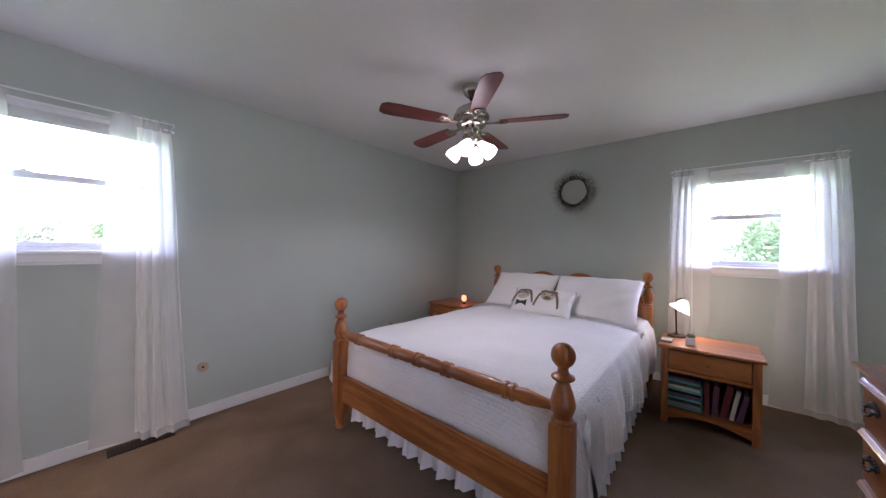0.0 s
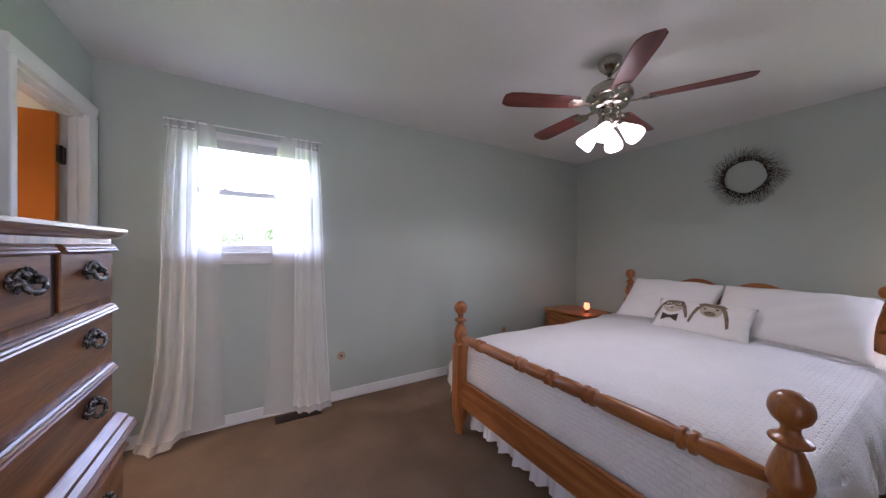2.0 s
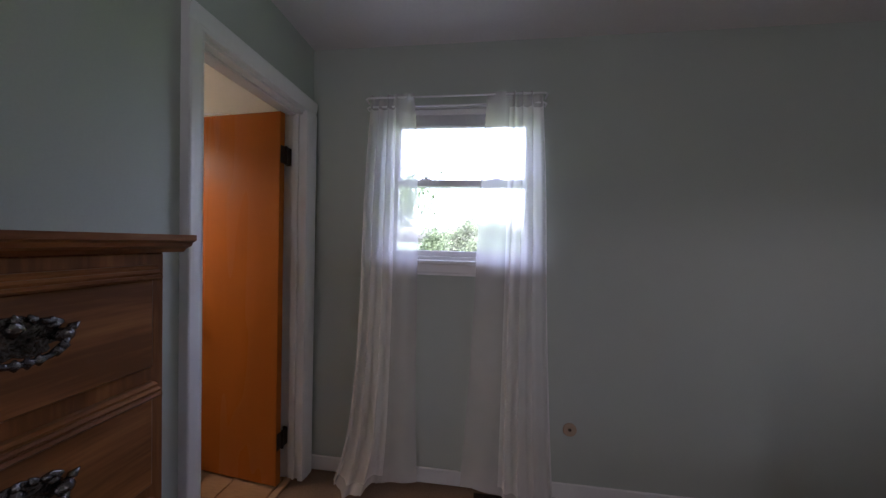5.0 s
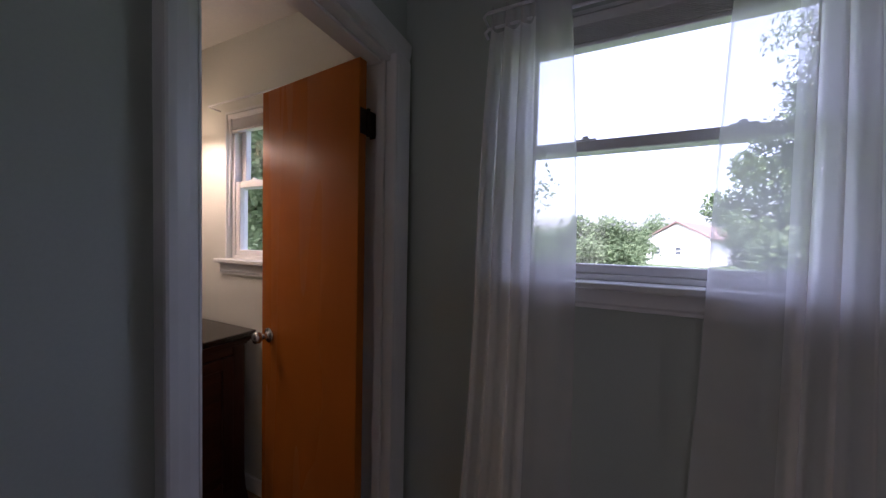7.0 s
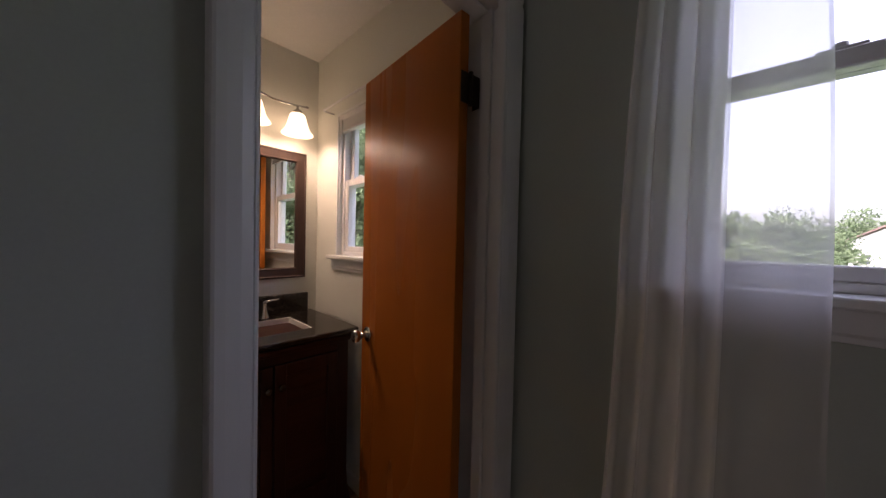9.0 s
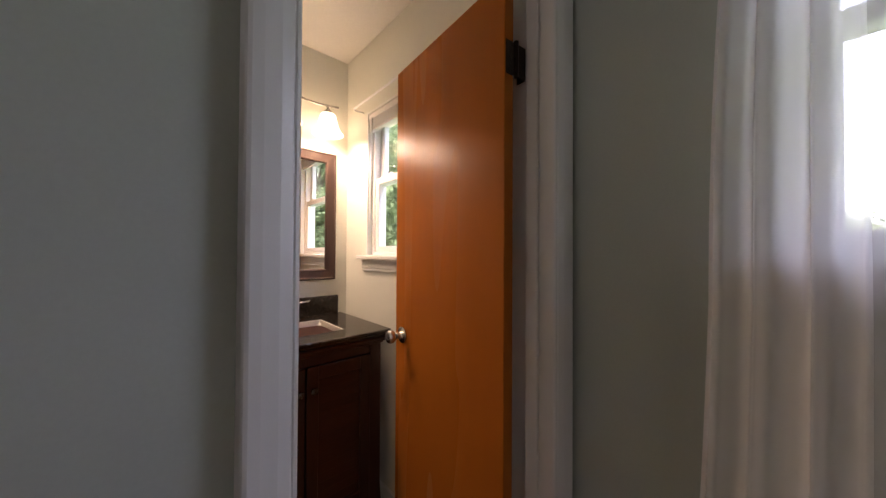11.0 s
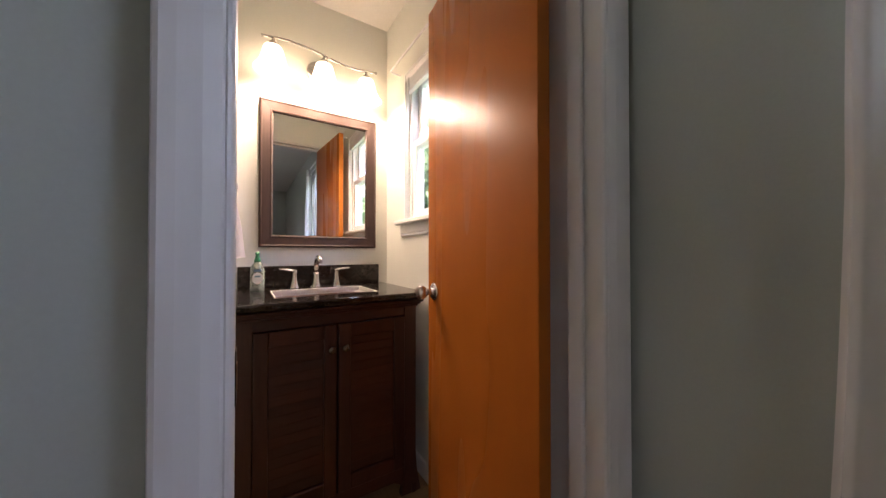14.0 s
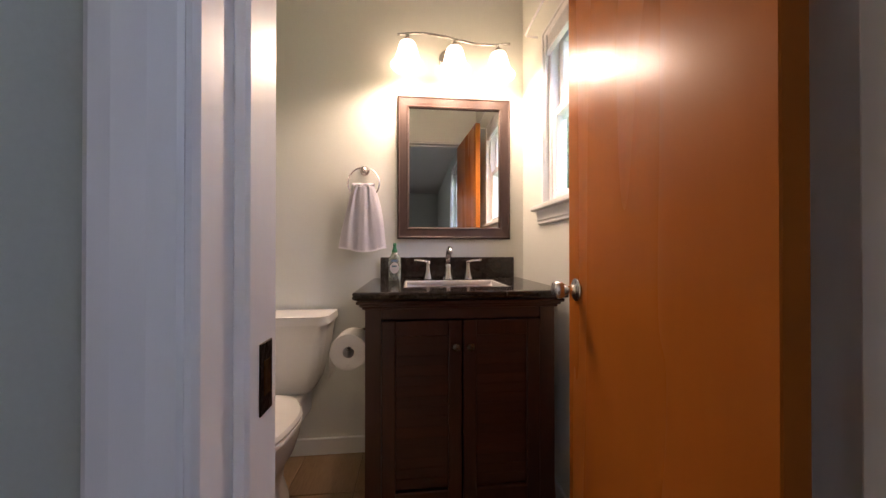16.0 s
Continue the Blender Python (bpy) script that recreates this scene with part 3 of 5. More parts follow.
rod(NORTH, 0.338, 1.30, (2.125, 2.085), "thin white double curtain rod")
rod(EAST, 2.62, 3.68, (2.03, 1.99), "thin white double curtain rod")
rod(pose(0, -0.006, 0), WIN_BATH[0] - 0.04, WIN_BATH[1] + 0.04, (2.062,), "thin white curtain rod over the bathroom window")

# ---- bedroom furniture ----
def bed_post(name, x, y, top, bed, label):
    """A turned post: square block, vase, rings and ball finial, on a turned foot."""
    s = top - 0.92
    q = 0.042
    bm = lathe(rounded([(0.026, 0), (0.034, 0.012), (0.026, 0.035), (0.036, 0.075), (0.040, 0.105)], 3), pose(x, y, 0), 20)
    box(x - q, x + q, y - q, y + q, 0.10, 0.615 + s, 0.005, bm, 2)
    b = 0.615 + s
    lathe(rounded([(0.040, b), (0.043, b + 0.012), (0.034, b + 0.022), (0.043, b + 0.05), (0.047, b + 0.075), (0.038, b + 0.115), (0.026, b + 0.150),
                   (0.023, b + 0.158), (0.042, b + 0.170), (0.043, b + 0.180), (0.026, b + 0.190), (0.020, b + 0.202), (0.022, b + 0.215),
                   (0.038, b + 0.232), (0.046, b + 0.257), (0.040, b + 0.285), (0.022, b + 0.302), (0.004, b + 0.306)], 4), pose(x, y, 0), 24, bm)
    return part("bed_post", bm, OAK_Z, bed, label, False)


def smooth_by_angle(ob, deg=35):
    me = ob.data
    bm = bmesh.new()
    bm.from_mesh(me)
    for f in bm.faces:
        f.smooth = True
    for e in bm.edges:
        if len(e.link_faces) == 2 and e.calc_face_angle(0) > radians(deg):
            e.smooth = False
    bm.to_mesh(me)
    bm.free()
    return ob


bed = thing("bed", 2.09, -1.69, 0, "golden oak four-post bed with turned foot rail", "bed")
FX, HX, BL, BR = 0.0, 2.16, 0.787, -0.787
for x, y, top in ((FX, BL, 0.925), (FX, BR, 0.925), (HX, BL, 1.083), (HX, BR, 1.083)):
    smooth_by_angle(bed_post("bed_post", x, y, top, bed, "turned oak post with ball finial"))
full = [(0.018, -0.748), (0.024, -0.70)]
for c in (-0.56, -0.205, 0.0, 0.205, 0.56):
    full += [(0.033, c - 0.075), (0.027, c - 0.030), (0.037, c - 0.024), (0.038, c - 0.017), (0.037, c - 0.010), (0.028, c - 0.006), (0.028, c + 0.006),
             (0.037, c + 0.010), (0.038, c + 0.017), (0.037, c + 0.024), (0.027, c + 0.030), (0.033, c + 0.075)]
full += [(0.024, 0.70), (0.018, 0.748)]
smooth_by_angle(part("foot_rail", lathe(full, pose(FX, 0, 0.672, 90, 0, 0), 20), OAK_Y, bed, "turned oak foot rail with ringed bands"), 50)
part("foot_panel", box(-0.014, 0.014, BR + 0.040, BL - 0.040, 0.20, 0.385, 0.004, None, 2), OAK_Y, bed)
for y in (BL + 0.008, BR - 0.008):
    part("side_rail", box(0.04, HX - 0.04, y - 0.013, y + 0.013, 0.215, 0.36, 0.004), OAK_X, bed)
arch = [(BR + 0.03, 0.45), (BL - 0.03, 0.45)]
for k in range(41):
    y = BL - 0.03 - (BL - BR - 0.06) * k / 40
    z = 0.905 + 0.135 * max(0, math.cos((abs(y) - 0.20) / 0.24 * math.pi / 2)) ** 0.8 if abs(abs(y) - 0.20) < 0.24 else 0.905 - 0.05 * (abs(y) - 0.44) / 0.32
    arch.append((y, z))
part("headboard_panel", prism(arch, HX - 0.013, HX + 0.013, "x", 0.004), OAK_Y, bed, "oak headboard with twin arched top")
for y in (BL + 0.043, BR - 0.043):
    part("bolt_cap", lathe([(0.012, 0), (0.011, 0.006), (0.004, 0.010)], pose(FX, y, 0.30, 90 if y < 0 else -90, 0, 0), 12), BRONZE, bed)

mattress = thing("mattress", 2.09 + 1.10, -1.69, 0.36, "white mattress on box spring under the quilt", "mattress")
part("box_spring", box(-1.02, 1.03, -0.74, 0.74, -0.13, 0.08, 0.02), SKIRT, mattress)
part("mattress_pad", box(-1.02, 1.03, -0.75, 0.75, 0.081, 0.262, 0.05, None, 3), LINEN, mattress)

# quilt: it lies over the mattress and falls at the foot and both sides
Z_Q = 0.690


def quilt_at(u, v):
    """u runs from the foot's hem to the pillows, v across from one side hem to the other."""
    s, w = u * 2.45, (v - 0.5) * 2.24
    aw = abs(w)
    half, drop = 0.795, 0.36
    df, ds = max(0.0, drop - s), max(0.0, aw - half)
    xt = s - drop - 1.045
    rim = 0.050 * min(1.0, aw / half) ** 5 + 0.030 * max(0.0, 1 - max(0.0, s - drop) / 0.12) ** 2
    z = Z_Q - 0.36 - rim + 0.006 * math.sin(3.1 * xt + 1) * math.cos(4 * w) + 0.003 * math.sin(13 * xt + 6 * w)
    x, y = max(xt, -1.045), math.copysign(min(aw, half), w)
    if df > 0:
        k = min(1.0, df / 0.2)
        x = -1.045 - 0.018 * min(1.0, df / 0.05) - 0.012 * k * (0.5 + 0.5 * math.sin(8.5 * w + 1.5)) * (1 if w > -0.45 else 1.8)
    if ds > 0:
        k = min(1.0, ds / 0.22)
        wave = 0.8 * math.sin(11.0 * xt + 1.2) + 0.5 * math.sin(27 * xt + 0.4 + 2 * math.sin(3 * xt))
        y = math.copysign(half + 0.030 * min(1.0, ds / 0.08) + k * (0.036 + 0.030 * wave), w)
        if w > 0:
            y += 0.17 * k * math.exp(-max(0.0, xt + 1.045) / 0.22)
    if df > 0 and ds > 0:
        z -= max(df, ds) + 0.30 * min(df, ds)
        x = max(x, -1.030)
    else:
        z -= df + ds * (1 + 0.03 * math.sin(6 * xt))
    return (x, y, max(z, -0.33))


quilt = thing("quilt", 2.09 + 1.10, -1.69, 0.36, "white channel-stitched quilt draped over the bed", "quilt")


qb = grid(150, 150, quilt_at)
cover = part("quilt_cover", qb, CLOTH, quilt, "", True)
uv = cover.data.uv_layers.new(name="weave")
for lp in cover.data.loops:
    i, j = divmod(lp.vertex_index, 151)
    uv.data[lp.index].uv = (j / 150 * 2.24, i / 150 * 2.45)
fold = grid(30, 60, lambda u, v: tuple(Vector(quilt_at(0.77 + 0.06 * u, 0.125 + 0.75 * v)) + Vector((0.02, 0, 0.006 + 0.012 * math.sin(math.pi * u)))), None, 0.006)
corner = grid(24, 24, lambda u, v: (-1.052 + 0.30 * u + 0.010 * math.sin(5 * v), -0.838 - 0.014 * math.sin(10 * u + 1) - 0.035 * v - 0.012 * math.sin(16 * u) * v, 0.262 - (0.43 - 0.16 * u) * v), None, 0.006)
part("corner_fall", corner, CLOTH, quilt, "loose corner of the quilt hanging past the post", True)
part("turned_edge", fold, LINEN, quilt, "folded back quilt edge", True)


def ruffle(pts, z0, z1, seed, amp=0.014, n=60):
    """A gathered valance along a straight line."""
    a, b = Vector(pts[0]), Vector(pts[1])
    d = (b - a)
    side = Vector((d.y, -d.x)).normalized()
    def at(u, v):
        p = a + d * u + side * (amp * (0.35 + v) * (math.sin(n * u * 2.2 + seed) + 0.5 * math.sin(n * u * 5.1)) + 0.02 * v)
        return (p.x, p.y, z1 + (z0 - z1) * v + 0.01 * math.sin(9 * u + seed) * v)
    return grid(160, 6, at)


skirt = thing("bed_skirt", 2.09 + 1.10, -1.69, 0, "white gathered bed skirt hanging to the carpet", "bed skirt")
part("foot_valance", ruffle(((-1.03, 0.70), (-1.03, -0.70)), 0.065, 0.26, 0.3, 0.018, 30), SKIRT, skirt, "", True)
part("side_valance", ruffle(((-1.0, -0.765), (0.98, -0.765)), 0.012, 0.34, 1.7, 0.018, 48), SKIRT, skirt, "", True)
part("side_valance", ruffle(((0.98, 0.765), (-1.0, 0.765)), 0.012, 0.34, 2.2, 0.018, 48), SKIRT, skirt, "", True)


bin_box = thing("storage_bin", 2.75, -1.80, 0, "flat blue plastic storage bin under the bed", "storage bin")
BLUE = varied("blue_plastic", (0.03, 0.06, 0.22), (0.05, 0.10, 0.32), 5, 0.45, 0.05, 60)
part("tub", box(-0.50, 0.40, -0.42, 0.42, 0.0, 0.10, 0.012, None, 2), BLUE, bin_box)
part("lid", box(-0.515, 0.415, -0.435, 0.435, 0.101, 0.118, 0.006, None, 2), BLUE, bin_box)


def pillow(name, x, y, z, w, h, d, tilt, label, rz=0, material=None, seed=0.0):
    """A filled cushion with pinched corners; it leans back by tilt degrees from flat."""
    t = thing(name, 0, 0, 0, label, "pillow")
    t.matrix_basis = pose(x, y, z, 0, -tilt, rz)
    own = bmesh.new()
    n = 22
    for sgn in (1, -1):
        def at(u, v):
            a, b = 2 * u - 1, 2 * v - 1
            e = (1 - abs(a) ** 2.6) * (1 - abs(b) ** 2.6)
            pinch = 1 - 0.06 * (1 - abs(a) ** 2) * abs(b) ** 3 - 0.06 * (1 - abs(b) ** 2) * abs(a) ** 3
            wr = 0.006 * math.sin(9 * a + 5 * b + seed) * math.sin(7 * b + seed)
            return (b * h / 2 * pinch, a * w / 2 * pinch, sgn * (d / 2 * max(e, 0) ** 0.55 + wr * (e > 0.1)))
        grid(n, n, at, own)
    bmesh.ops.remove_doubles(own, verts=own.verts[:], dist=0.002)
    bmesh.ops.recalc_face_normals(own, faces=own.faces[:])
    part("pillow_case", own, material or LINEN, t, "", True)
    return t


pillow("pillow", 3.97, -1.365, 0.835, 0.72, 0.52, 0.18, 42, "white cotton pillow sham leaning on the headboard", seed=1.0)
pillow("pillow", 3.96, -2.085, 0.830, 0.77, 0.54, 0.18, 42, "white cotton pillow sham with pressed seams beside the table lamp", seed=2.2)
lumbar = pillow("lumbar_pillow", 3.70, -1.70, 0.785, 0.60, 0.29, 0.12, 48, "small white lumbar pillow printed with two animal faces", seed=3.0)
INK = varied("brown_print", (0.10, 0.07, 0.045), (0.34, 0.25, 0.16), 30, 0.9, 0.1, 120)
INK_DARK = varied("dark_print", (0.03, 0.027, 0.02), (0.10, 0.085, 0.06), 40, 0.9, 0.1, 120)


def print_patch(name, outline, material, parent, lift):
    """A flat printed motif that follows the pillow's front; outline in (across, up)."""
    own = bmesh.new()
    vs = []
    for a, b in outline:
        e = (1 - abs(2 * a / 0.60) ** 2.6) * (1 - abs(2 * b / 0.29) ** 2.6)
        vs.append(own.verts.new((b, a, 0.06 * max(e, 0) ** 0.55 + lift)))
    own.faces.new(vs)
    bmesh.ops.triangulate(own, faces=own.faces[:])
    return part(name, own, material, parent)


def ellipse(cx, cy, rx, ry, n=18):
    return [(cx + rx * math.cos(2 * math.pi * k / n), cy + ry * math.sin(2 * math.pi * k / n)) for k in range(n)]


def ear(cx, s, drop):
    return [(cx + s * 0.030, 0.100), (cx + s * 0.062, 0.092), (cx + s * 0.088, 0.055), (cx + s * 0.108, -0.010), (cx + s * 0.118, -drop), (cx + s * 0.104, -drop - 0.012), (cx + s * 0.086, -0.010), (cx + s * 0.070, 0.035), (cx + s * 0.050, 0.066)]


TAN = varied("tan_print", (0.44, 0.36, 0.27), (0.64, 0.56, 0.46), 24, 0.9, 0.1, 120)
for cx, tie in ((0.165, True), (-0.075, False)):
    print_patch("printed_head", ellipse(cx, 0.040, 0.066, 0.056), TAN, lumbar, 0.006)
    for s in (-1, 1):
        print_patch("printed_ear", ear(cx, s, 0.045 if tie else 0.075), INK, lumbar, 0.0070)
    print_patch("printed_muzzle", ellipse(cx, 0.012, 0.036, 0.020), INK if not tie else TAN, lumbar, 0.0076)
    print_patch("printed_nose", ellipse(cx, 0.022, 0.010, 0.006, 10), INK_DARK, lumbar, 0.0088)
    if tie:
        print_patch("printed_brow", ellipse(cx, 0.090, 0.062, 0.013), INK, lumbar, 0.0078)
        for s in (-1, 1):
            print_patch("printed_glasses", ellipse(cx + s * 0.034, 0.066, 0.033, 0.021), INK_DARK, lumbar, 0.0084)
            print_patch("printed_lens", ellipse(cx + s * 0.034, 0.066, 0.024, 0.013), TAN, lumbar, 0.0092)
            print_patch("printed_eye", ellipse(cx + s * 0.030, 0.065, 0.007, 0.006, 10), INK_DARK, lumbar, 0.0098)
        print_patch("printed_bow", [(cx - 0.056, -0.026), (cx - 0.012, -0.044), (cx + 0.012, -0.044), (cx + 0.056, -0.026), (cx + 0.056, -0.092), (cx + 0.012, -0.070), (cx - 0.012, -0.070), (cx - 0.056, -0.092)], INK_DARK, lumbar, 0.0082)
    else:
        print_patch("printed_cap", [(cx - 0.086, 0.084), (cx - 0.060, 0.104), (cx + 0.050, 0.108), (cx + 0.082, 0.092), (cx + 0.078, 0.078), (cx, 0.070), (cx - 0.074, 0.066)], INK, lumbar, 0.0084)
        for s in (-1, 1):
            print_patch("printed_eye", ellipse(cx + s * 0.036, 0.052, 0.009, 0.008, 10), INK_DARK, lumbar, 0.0090)


# ---- nightstands ----
def nightstand(x, y, rz, label, open_shelf=True):
    """Local: the front faces -x, width along y."""
    t = thing("nightstand", x, y, 0, label, "nightstand", rz)
    W, D, T = 0.27, 0.43, 0.58
    part("top", box(-0.02, D + 0.01, -W - 0.02, W + 0.02, T - 0.024, T, 0.007, None, 2), OAK_Y, t)
    for yy in (-W, W - 0.02):
        part("side_panel", box(0.0, D, yy, yy + 0.02, 0.0, T - 0.024, 0.003), OAK_Z, t)
    part("back_panel", box(D - 0.012, D, -W + 0.02, W - 0.02, 0.05, T - 0.024), OAK_Y, t)
    for yy in (-W, W - 0.045):
        part("front_stile", box(-0.006, 0.016, yy, yy + 0.045, 0.0, T - 0.024, 0.003), OAK_Z, t)
    part("drawer_front", box(-0.010, 0.012, -W + 0.05, W - 0.05, 0.415, T - 0.034, 0.005, None, 2), OAK_Y, t)
    part("drawer_rail", box(-0.004, 0.016, -W + 0.045, W - 0.045, 0.385, 0.410, 0.002), OAK_Y, t)
    part("shelf_board", box(0.0, D - 0.012, -W + 0.02, W - 0.02, 0.098, 0.118, 0.002), OAK_Y, t)
    apron = [(-W + 0.045, 0.118), (W - 0.045, 0.118), (W - 0.045, 0.04)]
    for k in range(13):
        a = k / 12
        apron.append((W - 0.05 - (2 * W - 0.10) * a, 0.042 + 0.045 * math.sin(math.pi * a)))
    apron.append((-W + 0.045, 0.04))
    part("shaped_apron", prism(apron, -0.004, 0.014, "x"), OAK_Y, t)
    part("knob", lathe(rounded([(0.004, 0), (0.004, 0.005), (0.008, 0.010), (0.006, 0.014), (0.002, 0.016)], 3), pose(-0.010, 0, 0.475, 0, -90, 0), 14), OAK_Y, t, "turned oak knob", True)
    return t


nightstand(3.74, -2.90, 0, "golden oak nightstand with one drawer and open book shelf")
nightstand(3.88, -0.38, 0, "golden oak nightstand in the corner beside the bed")

TEAL, MAROON, CREAM, NAVY = (mat(n, c, 0.55) for n, c in (("teal_plastic", (0.12, 0.42, 0.41)), ("maroon_cover", (0.16, 0.03, 0.04)), ("cream_pages", (0.62, 0.57, 0.48)), ("navy_cover", (0.03, 0.04, 0.10))))
PLUM, GREYC = mat("plum_cover", (0.13, 0.06, 0.12), 0.5), mat("grey_cover", (0.30, 0.31, 0.33), 0.5)


def book(x, y, z, w, d, h, cover, lean=0, flat=False, label="book"):
    """Standing: spine towards -x, thickness w along y. Flat: thickness is its height."""
    t = thing("book", 0, 0, 0, label, "book", group="books on the nightstand shelf")
    t.matrix_basis = pose(x, y, z, lean, 0, 0)
    if flat:
        box_c = box(0, d, -h / 2, h / 2, 0, 0.002)
        box(0, d, -h / 2, h / 2, w - 0.002, w, 0, box_c)
        box(0, 0.003, -h / 2, h / 2, 0.002, w - 0.002, 0, box_c)
        pg = box(0.003, d - 0.004, -h / 2 + 0.004, h / 2 - 0.004, 0.002, w - 0.002)
    else:
        box_c = box(0, d, 0, 0.002, 0, h)
        box(0, d, w - 0.002, w, 0, h, 0, box_c)
        box(0, 0.003, 0.002, w - 0.002, 0, h, 0, box_c)
        pg = box(0.003, d - 0.004, 0.002, w - 0.002, 0.003, h - 0.004)
    part("cover", box_c, cover, t)
    part("pages", pg, CREAM, t)
    return t


rack = thing("magazine_rack", 3.78, -2.765, 0.118, "teal plastic paper tray with stacked magazines", "paper tray")
for k in range(4):
    part("tray", box(0, 0.25, -0.10, 0.10, 0.062 * k, 0.062 * k + 0.004, 0.001), TEAL, rack)
for k in range(4):
    part("tray_lip", box(-0.004, 0.0, -0.10, 0.10, 0.062 * k, 0.062 * k + 0.016, 0.001), TEAL, rack)
part("tray_side", box(0, 0.25, -0.104, -0.10, 0, 0.19), TEAL, rack)
part("tray_side", box(0, 0.25, 0.10, 0.104, 0, 0.19), TEAL, rack)
for k, c in enumerate((GREYC, PLUM, CREAM)):
    book(3.785, -2.765, 0.1225 + 0.062 * k, 0.030 + 0.006 * (k % 2), 0.22, 0.19, c, 0, True, "magazines lying in the teal tray")
book(3.785, -2.765, 0.3095, 0.028, 0.21, 0.19, PLUM, 0, True, "purple covered book lying on the tray")
yb = -2.885
for w, h, c, lean, lab in ((0.024, 0.225, MAROON, 0, "maroon book standing on the shelf"), (0.030, 0.215, PLUM, 3, "dark book standing on the shelf"), (0.034, 0.235, MAROON, 9, "patterned maroon book leaning on the shelf"),
                           (0.022, 0.215, CREAM, 10, "cream coloured book leaning on the shelf"), (0.028, 0.19, PLUM, 12, "dark purple book leaning on the shelf")):
    book(3.785, yb - w, 0.120, w, 0.17, h, c, lean, False, lab)
    yb -= w + 0.014

# lamp, candle and small things on the nightstands
lamp = thing("table_lamp", 4.07, -2.70, 0.58, "small bronze table lamp with lit flower shade", "lamp")
part("base", lathe(rounded([(0.062, 0), (0.064, 0.008), (0.050, 0.014), (0.020, 0.018), (0.010, 0.030)], 3), None, 24), BRONZE, lamp, "", True)
arcp = [(0, 0, 0.02), (0.0, 0.004, 0.15), (0.0, 0.006, 0.27)] + [(0, 0.006 - 0.035 + 0.035 * math.cos(a), 0.27 + 0.042 * math.sin(a)) for a in np.linspace(0.2, 2.5, 8)]
part("stem", tube(arcp, 0.0055), BRONZE, lamp, "curved bronze stem", True)
SHADE_LIT = glow("lit_frosted_shade", (1.0, 0.80, 0.55), 0.12)
sh = bmesh.new()
def petal(u, v):
    a, h = 2 * math.pi * u, v
    r = 0.016 + 0.050 * h ** 0.8 + 0.006 * h * math.cos(6 * a) + 0.012 * max(0, h - 0.8) * 5 * (0.7 + 0.3 * math.cos(6 * a))
    return (r * math.cos(a), r * math.sin(a), -0.085 * h)
grid(48, 12, petal, sh)
bmesh.ops.remove_doubles(sh, verts=sh.verts[:], dist=0.0005)
sh.transform(pose(0, -0.058, 0.300, 28, 0, 0))
part("shade", sh, SHADE_LIT, lamp, "lit white glass flower shade", True)

succ = thing("succulent", 3.86, -2.80, 0.58, "small green succulent in a white square pot", "plant")
part("pot", prism([(-0.027, -0.027), (0.027, -0.027), (0.027, 0.027), (-0.027, 0.027)], 0, 0.05, "z", 0.004), PORCELAIN, succ, "white glazed square pot")
GREEN = varied("succulent_green", (0.10, 0.17, 0.08), (0.25, 0.33, 0.18), 30, 0.5, 0.1, 100)
lv = bmesh.new()
for k in range(26):
    a, t = k * 2.4, k / 26
    tilt = 25 + 55 * t
    m = pose(0, 0, 0.052, 0, 0, math.degrees(a)) @ pose(0, 0, 0, 0, tilt, 0)
    lathe([(0.002, 0), (0.007, 0.012), (0.006, 0.022), (0.001, 0.032)], m, 6, lv)
part("leaves", lv, GREEN, succ, "pale green rosette leaves", True)
tray = thing("coaster_stack", 3.85, -2.655, 0.58, "small stack of pale coasters on the nightstand", "coaster")
for k in range(3):
    part("coaster", box(-0.035, 0.035, -0.035, 0.035, 0.0065 * k, 0.0065 * k + 0.006, 0.002), LINEN if k else BRONZE, tray)
candle = thing("candle_lamp", 4.06, -0.53, 0.58, "small lit red glass candle lamp", "candle")
part("foot", lathe([(0.026, 0), (0.024, 0.006), (0.008, 0.012), (0.008, 0.025), (0.020, 0.032)], None, 16), BRONZE, candle, "dark metal foot", True)
part("glass_cup", lathe(rounded([(0.018, 0.032), (0.029, 0.050), (0.030, 0.075), (0.024, 0.105)], 4), None, 20), glow("lit_red_glass", (1.0, 0.16, 0.06), 0.12, (0.5, 0.08, 0.04)), candle, "glowing red glass", True)


